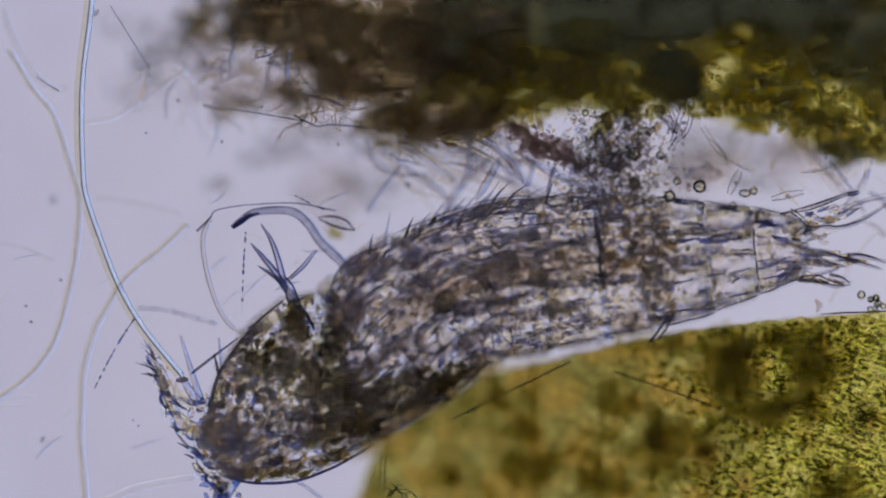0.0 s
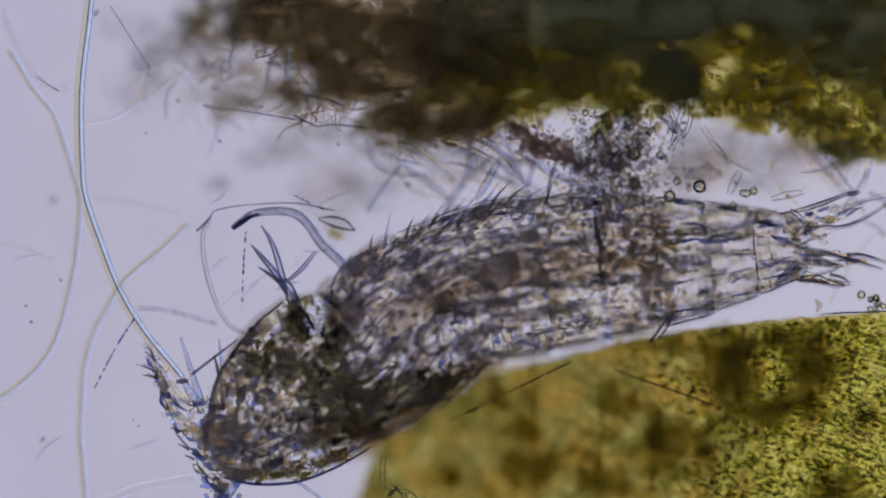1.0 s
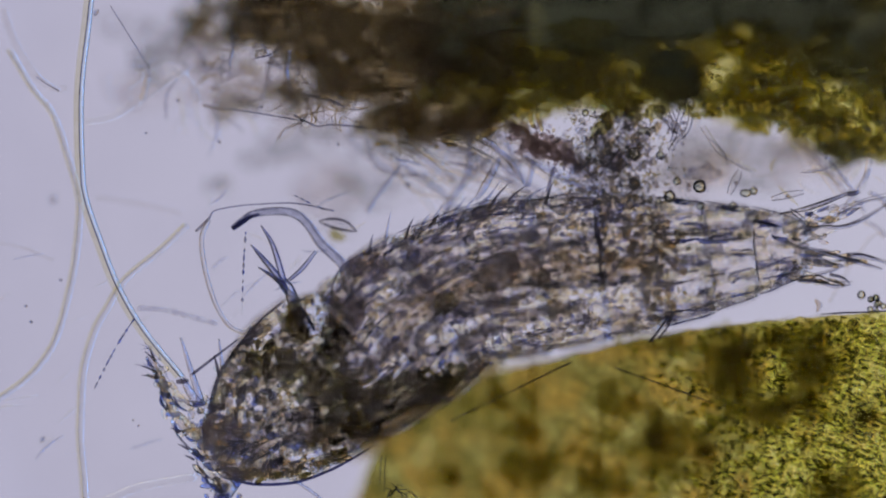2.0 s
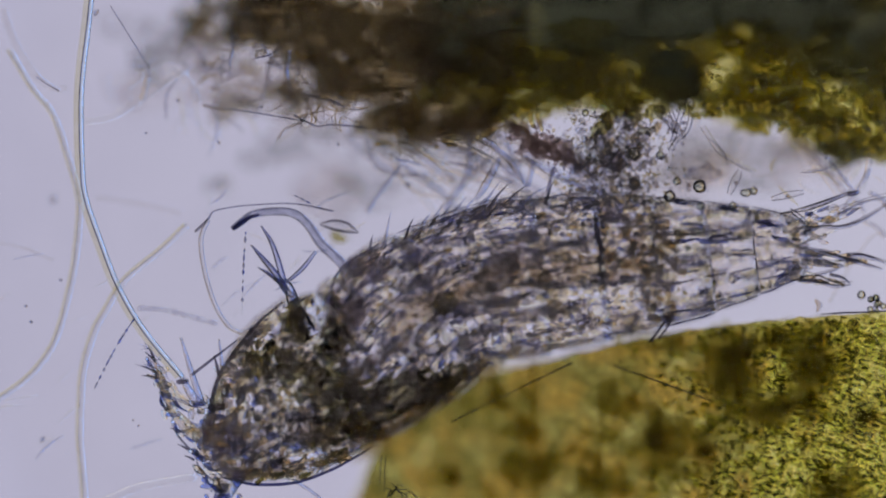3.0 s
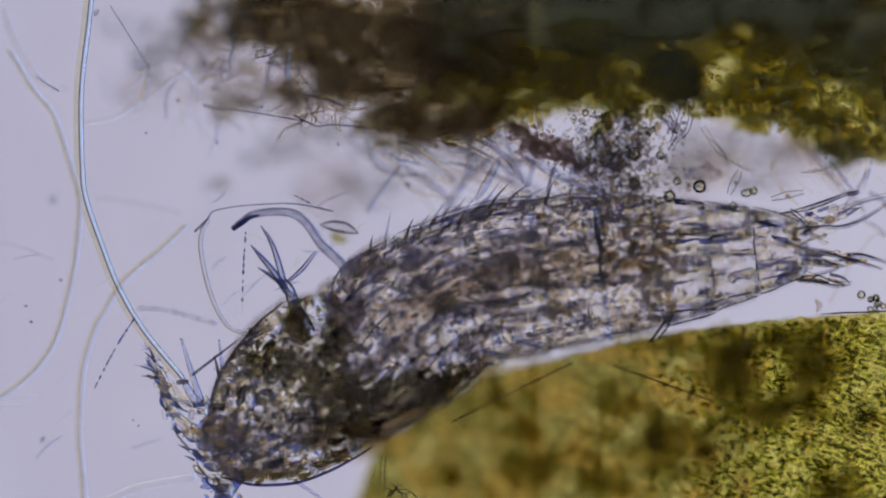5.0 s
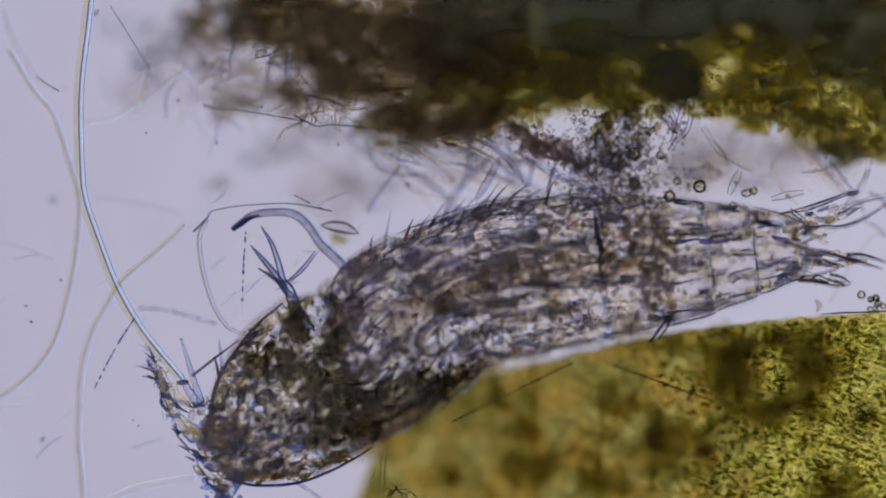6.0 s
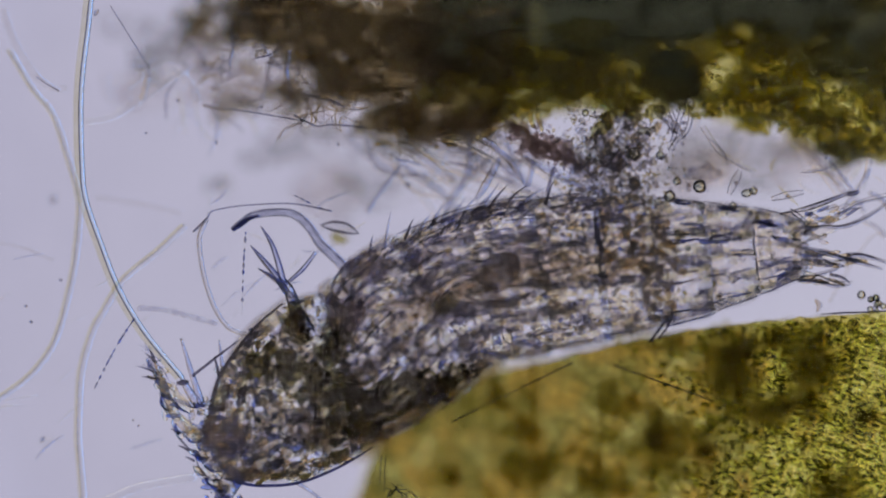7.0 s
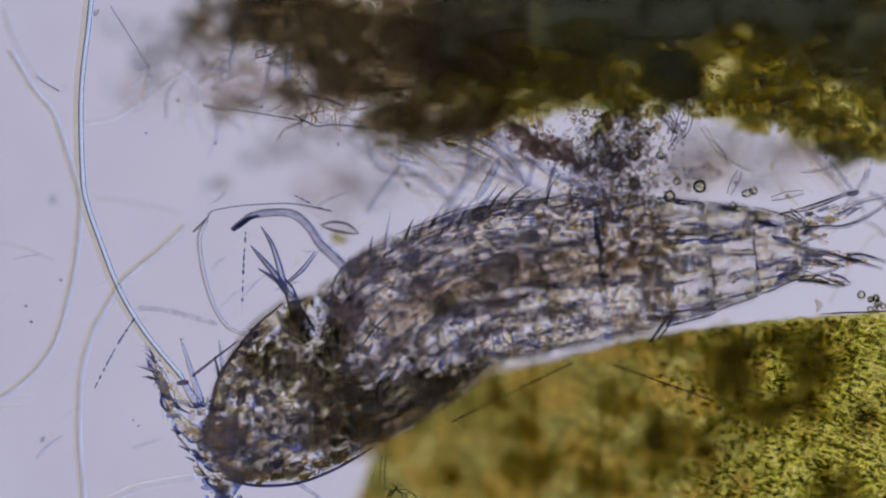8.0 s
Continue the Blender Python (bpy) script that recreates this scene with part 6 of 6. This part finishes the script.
thread("algal_thread", [(1400, 240, -50), (1440, 280, -50), (1490, 330, -50)], 9, HAZE, "broad blurred thread above the tail")
thread("algal_thread", [(1540, 280, -10), (1534, 310, -10), (1524, 336, -10)], 5, FAINT, "faint thread above the tail")


# ---- drops, diatoms and specks ----
def drop(x, y, r, z=14, name="oil_drop", stretch=1.0, turn=0.0):
    t = thing(name, x, y, z, "tiny round clear drop with a dark ring put in for the refracted rim", "drop", "clear drops")
    part("body", blob(x, y, z, r * stretch, r, r, turn, 3, 0.0), BUBBLE, t)
    # The drop's refracted dark rim is added as a dark ring.
    c, sn, k = math.cos(radians(turn)), math.sin(radians(turn)), 0.9 * r
    ring = [(x + k * stretch * math.cos(a) * c - k * math.sin(a) * sn, y + k * stretch * math.cos(a) * sn + k * math.sin(a) * c, z) for a in np.linspace(0, 2 * math.pi, 17)]
    part("rim", tube(ring, max(1.1, r * 0.19), 8, 2), HORN, t, "dark ring put in for the refracted rim")
    return t


for x, y, r in ((1198, 321, 6.5), (1238, 330, 11), (1185, 348, 10), (1240, 365, 7), (1297, 365, 7), (1232, 410, 7), (1263, 413, 5), (1309, 417, 4), (1217, 440, 4), (1524, 522, 7), (1036, 200, 6), (1042, 280, 5), (1168, 275, 7)):
    drop(x, y, r, 14 if y > 352 else 5)
drop(1200, 416, 5.5, stretch=2.0, turn=70)
drop(1141, 232, 6.5, stretch=2.2, turn=5)
drop(1122, 272, 11)
drop(1123, 326, 10)
drop(1333, 338, 7)
twin = drop(1320, 341, 7, stretch=1.5, turn=-5)
for k in range(9):
    drop(1551 + rnd.gauss(0, 8), 529 + rnd.gauss(0, 8), rnd.uniform(4, 6), 10)
for pts, r in (([(1290, 344, 6), (1300, 322, 6), (1310, 302, 6)], 7), ([(1366, 352, -6), (1392, 346, -6), (1422, 340, -6)], 6)):
    shell = thing("diatom", *pts[0], "clear glassy rod-shaped diatom shell with thin dark walls", "diatom")
    part("valve", tube(pts, 0, 12, 6, [r * 0.6, r, r * 0.6]), FAINT, shell)
    (x0, y0, z0), (x1, y1, z1) = pts[0], pts[-1]
    d = math.hypot(x1 - x0, y1 - y0)
    for side in (-1, 1):
        u, v = -side * (y1 - y0) / d * r, side * (x1 - x0) / d * r
        part("girdle", tube([(x + u * f, y + v * f, z + 1) for (x, y, z), f in zip(pts, (0.5, 0.95, 0.5))], 0.9, 8), CHITIN, shell, "dark thin wall")
    part("grain", blob(pts[1][0] + 2, pts[1][1] + 2, pts[1][2], 4, 3.4, 3, 20, 2, 0.2), AMBER, shell)
thread("diatom", [(1446, 552, 6), (1450, 540, 6), (1442, 530, 6)], 0, AMBER, "yellowish diatom at the leaf edge", "diatom", taper=[2, 5, 2])
thread("diatom", [(796, 260, 0), (800, 245, 0), (807, 228, 0)], 0, STRAW, "yellowish rod-shaped diatom beside the algae", "diatom", taper=[5, 7, 5])
thread("diatom", [(927, 172, 4), (936, 196, 4), (944, 226, 4)], 0, STRAW, "yellowish rod-shaped diatom beside the algae", "diatom", taper=[2, 5, 4])
thread("diatom", [(946, 184, 2), (952, 206, 2), (960, 232, 2)], 0, STRAW, "yellowish rod-shaped diatom beside the algae", "diatom", taper=[2, 4, 3])
thread("diatom", [(842, 246, 0), (862, 236, 0), (880, 226, 0)], 0, STRAW, "yellowish rod-shaped diatom beside the algae", "diatom", taper=[3, 6, 4])


def speck(x, y, r, z=0, mat=CHITIN):
    return solo("speck", blob(x, y, z, r * 0.85, r * 0.6, r * 0.6, rnd.uniform(0, 180), 2, 0.35, seed=x), mat, "tiny dark speck of dirt in the water", "speck", "specks")


moving_speck = speck(392, 251, 4)
for x, y, r, z in ((170, 22, 7, 0), (93, 355, 9, -60), (107, 496, 4, 0), (46, 542, 4, 0), (55, 570, 4, 0), (75, 778, 6, -30), (245, 754, 3, 0), (236, 744, 2.5, 0), (463, 190, 4, 0), (315, 178, 4, -10), (258, 236, 3, 0), (722, 328, 5, -10)):
    speck(x, y, r, z)


def motions():
    def glide(ob, plan, rows):
        """rows: (seconds, shift in x, shift in y, turn) on the plan."""
        x, y, z = plan
        walk(ob, [(t, pose(x + dx * U, y - dy * U, z, 0, 0, turn)) for t, dx, dy, turn in rows])

    glide(animal, at(1430, 441), [(0.0, 0, 0, -0.12), (0.5, 0, 0, -0.04), (1.5, 0, 0, 0.0), (3.0, 0, 0, 0.03), (4.5, 0, 0, 0.05), (6.0, 0, 0, 0.11), (8.0, 0, 0, 0.14)])
    glide(bowel, (0, 0, 0), [(0.0, 0, 0, 0), (0.6, 1, 0, 0), (1.2, 3, -1, 0), (1.7, 4, -1, 0), (2.3, 8, 2, 0), (2.8, 11, 3, 0), (3.2, 6, 1, 0), (3.6, 2, 0, 0), (4.2, 0, 0, 0), (4.7, 2, 0, 0), (5.3, 4, -1, 0), (5.8, 1, 0, 0), (6.4, 2, 0, 0), (7.0, 4, 0, 0), (7.5, 6, 1, 0), (8.0, 2, 0, 0)])
    for layer, reach, k in SLIDING:
        glide(layer, (0, 0, 0), [(t, reach * (3.2 * math.sin(1.9 * t + 0.8 * k) + 1.6 * math.sin(4.3 * t + 1.7 * k)), reach * -0.6 * math.sin(1.9 * t + 0.8 * k), 0) for t in (0.0, 0.4, 0.8, 1.2, 1.6, 2.0, 2.4, 2.8, 3.2, 3.6, 4.0, 4.4, 4.8, 5.2, 5.6, 6.0, 6.4, 6.8, 7.2, 7.6, 8.0)])
    glide(moving_speck, ORIGIN[moving_speck.name], [(0.0, 0, 0, 0), (0.5, -2, 0, 0), (1.5, -4, 0, 0), (3.0, -5, 2, 0), (4.5, -8, 2, 0), (6.0, -9, 2, 0), (8.0, -11, 2, 0)])
    glide(drift_loop, ORIGIN[drift_loop.name], [(0.0, 3, -1, 0), (1.5, 2, -1, 0), (3.0, 0, 0, 0), (4.5, 0, 0, 0), (6.0, -3, 0, 0), (8.0, -3, 0, 0)])
    glide(drifting, ORIGIN[drifting.name], [(0.0, 2, -2, 0), (1.5, 1, -1, 0), (3.0, 0, 0, 0), (4.5, 0, 0, 0), (6.0, -2, 0, 0), (8.0, -3, 0, 0)])
    glide(needle_a, ORIGIN[needle_a.name], [(0.0, -2, -2, 0), (1.5, 0, -2, 0), (3.0, 1, 0, 0), (4.5, 2, 0, 0), (8.0, 2, 0, 0)])
    glide(needle_b, ORIGIN[needle_b.name], [(0.0, 0, 6, 0.8), (0.5, 0, 5, 0.6), (1.5, 0, 2, 0.3), (3.0, 0, -3, 0), (4.5, 0, -3, 0), (8.0, 0, -4, 0)])
    glide(loose_scrap, ORIGIN[loose_scrap.name], [(0.0, -4, -7, -6), (1.5, -3, -5, -4), (3.0, 0, 0, 0), (4.5, 0, 1, 0), (6.0, 1, 2, 0), (8.0, 1, 2, 0)])
    glide(twin, ORIGIN[twin.name], [(0.0, -2, 1, -8), (1.5, -1, 1, -4), (3.0, 0, 0, 0), (8.0, 2, 1, 8)])


motions()
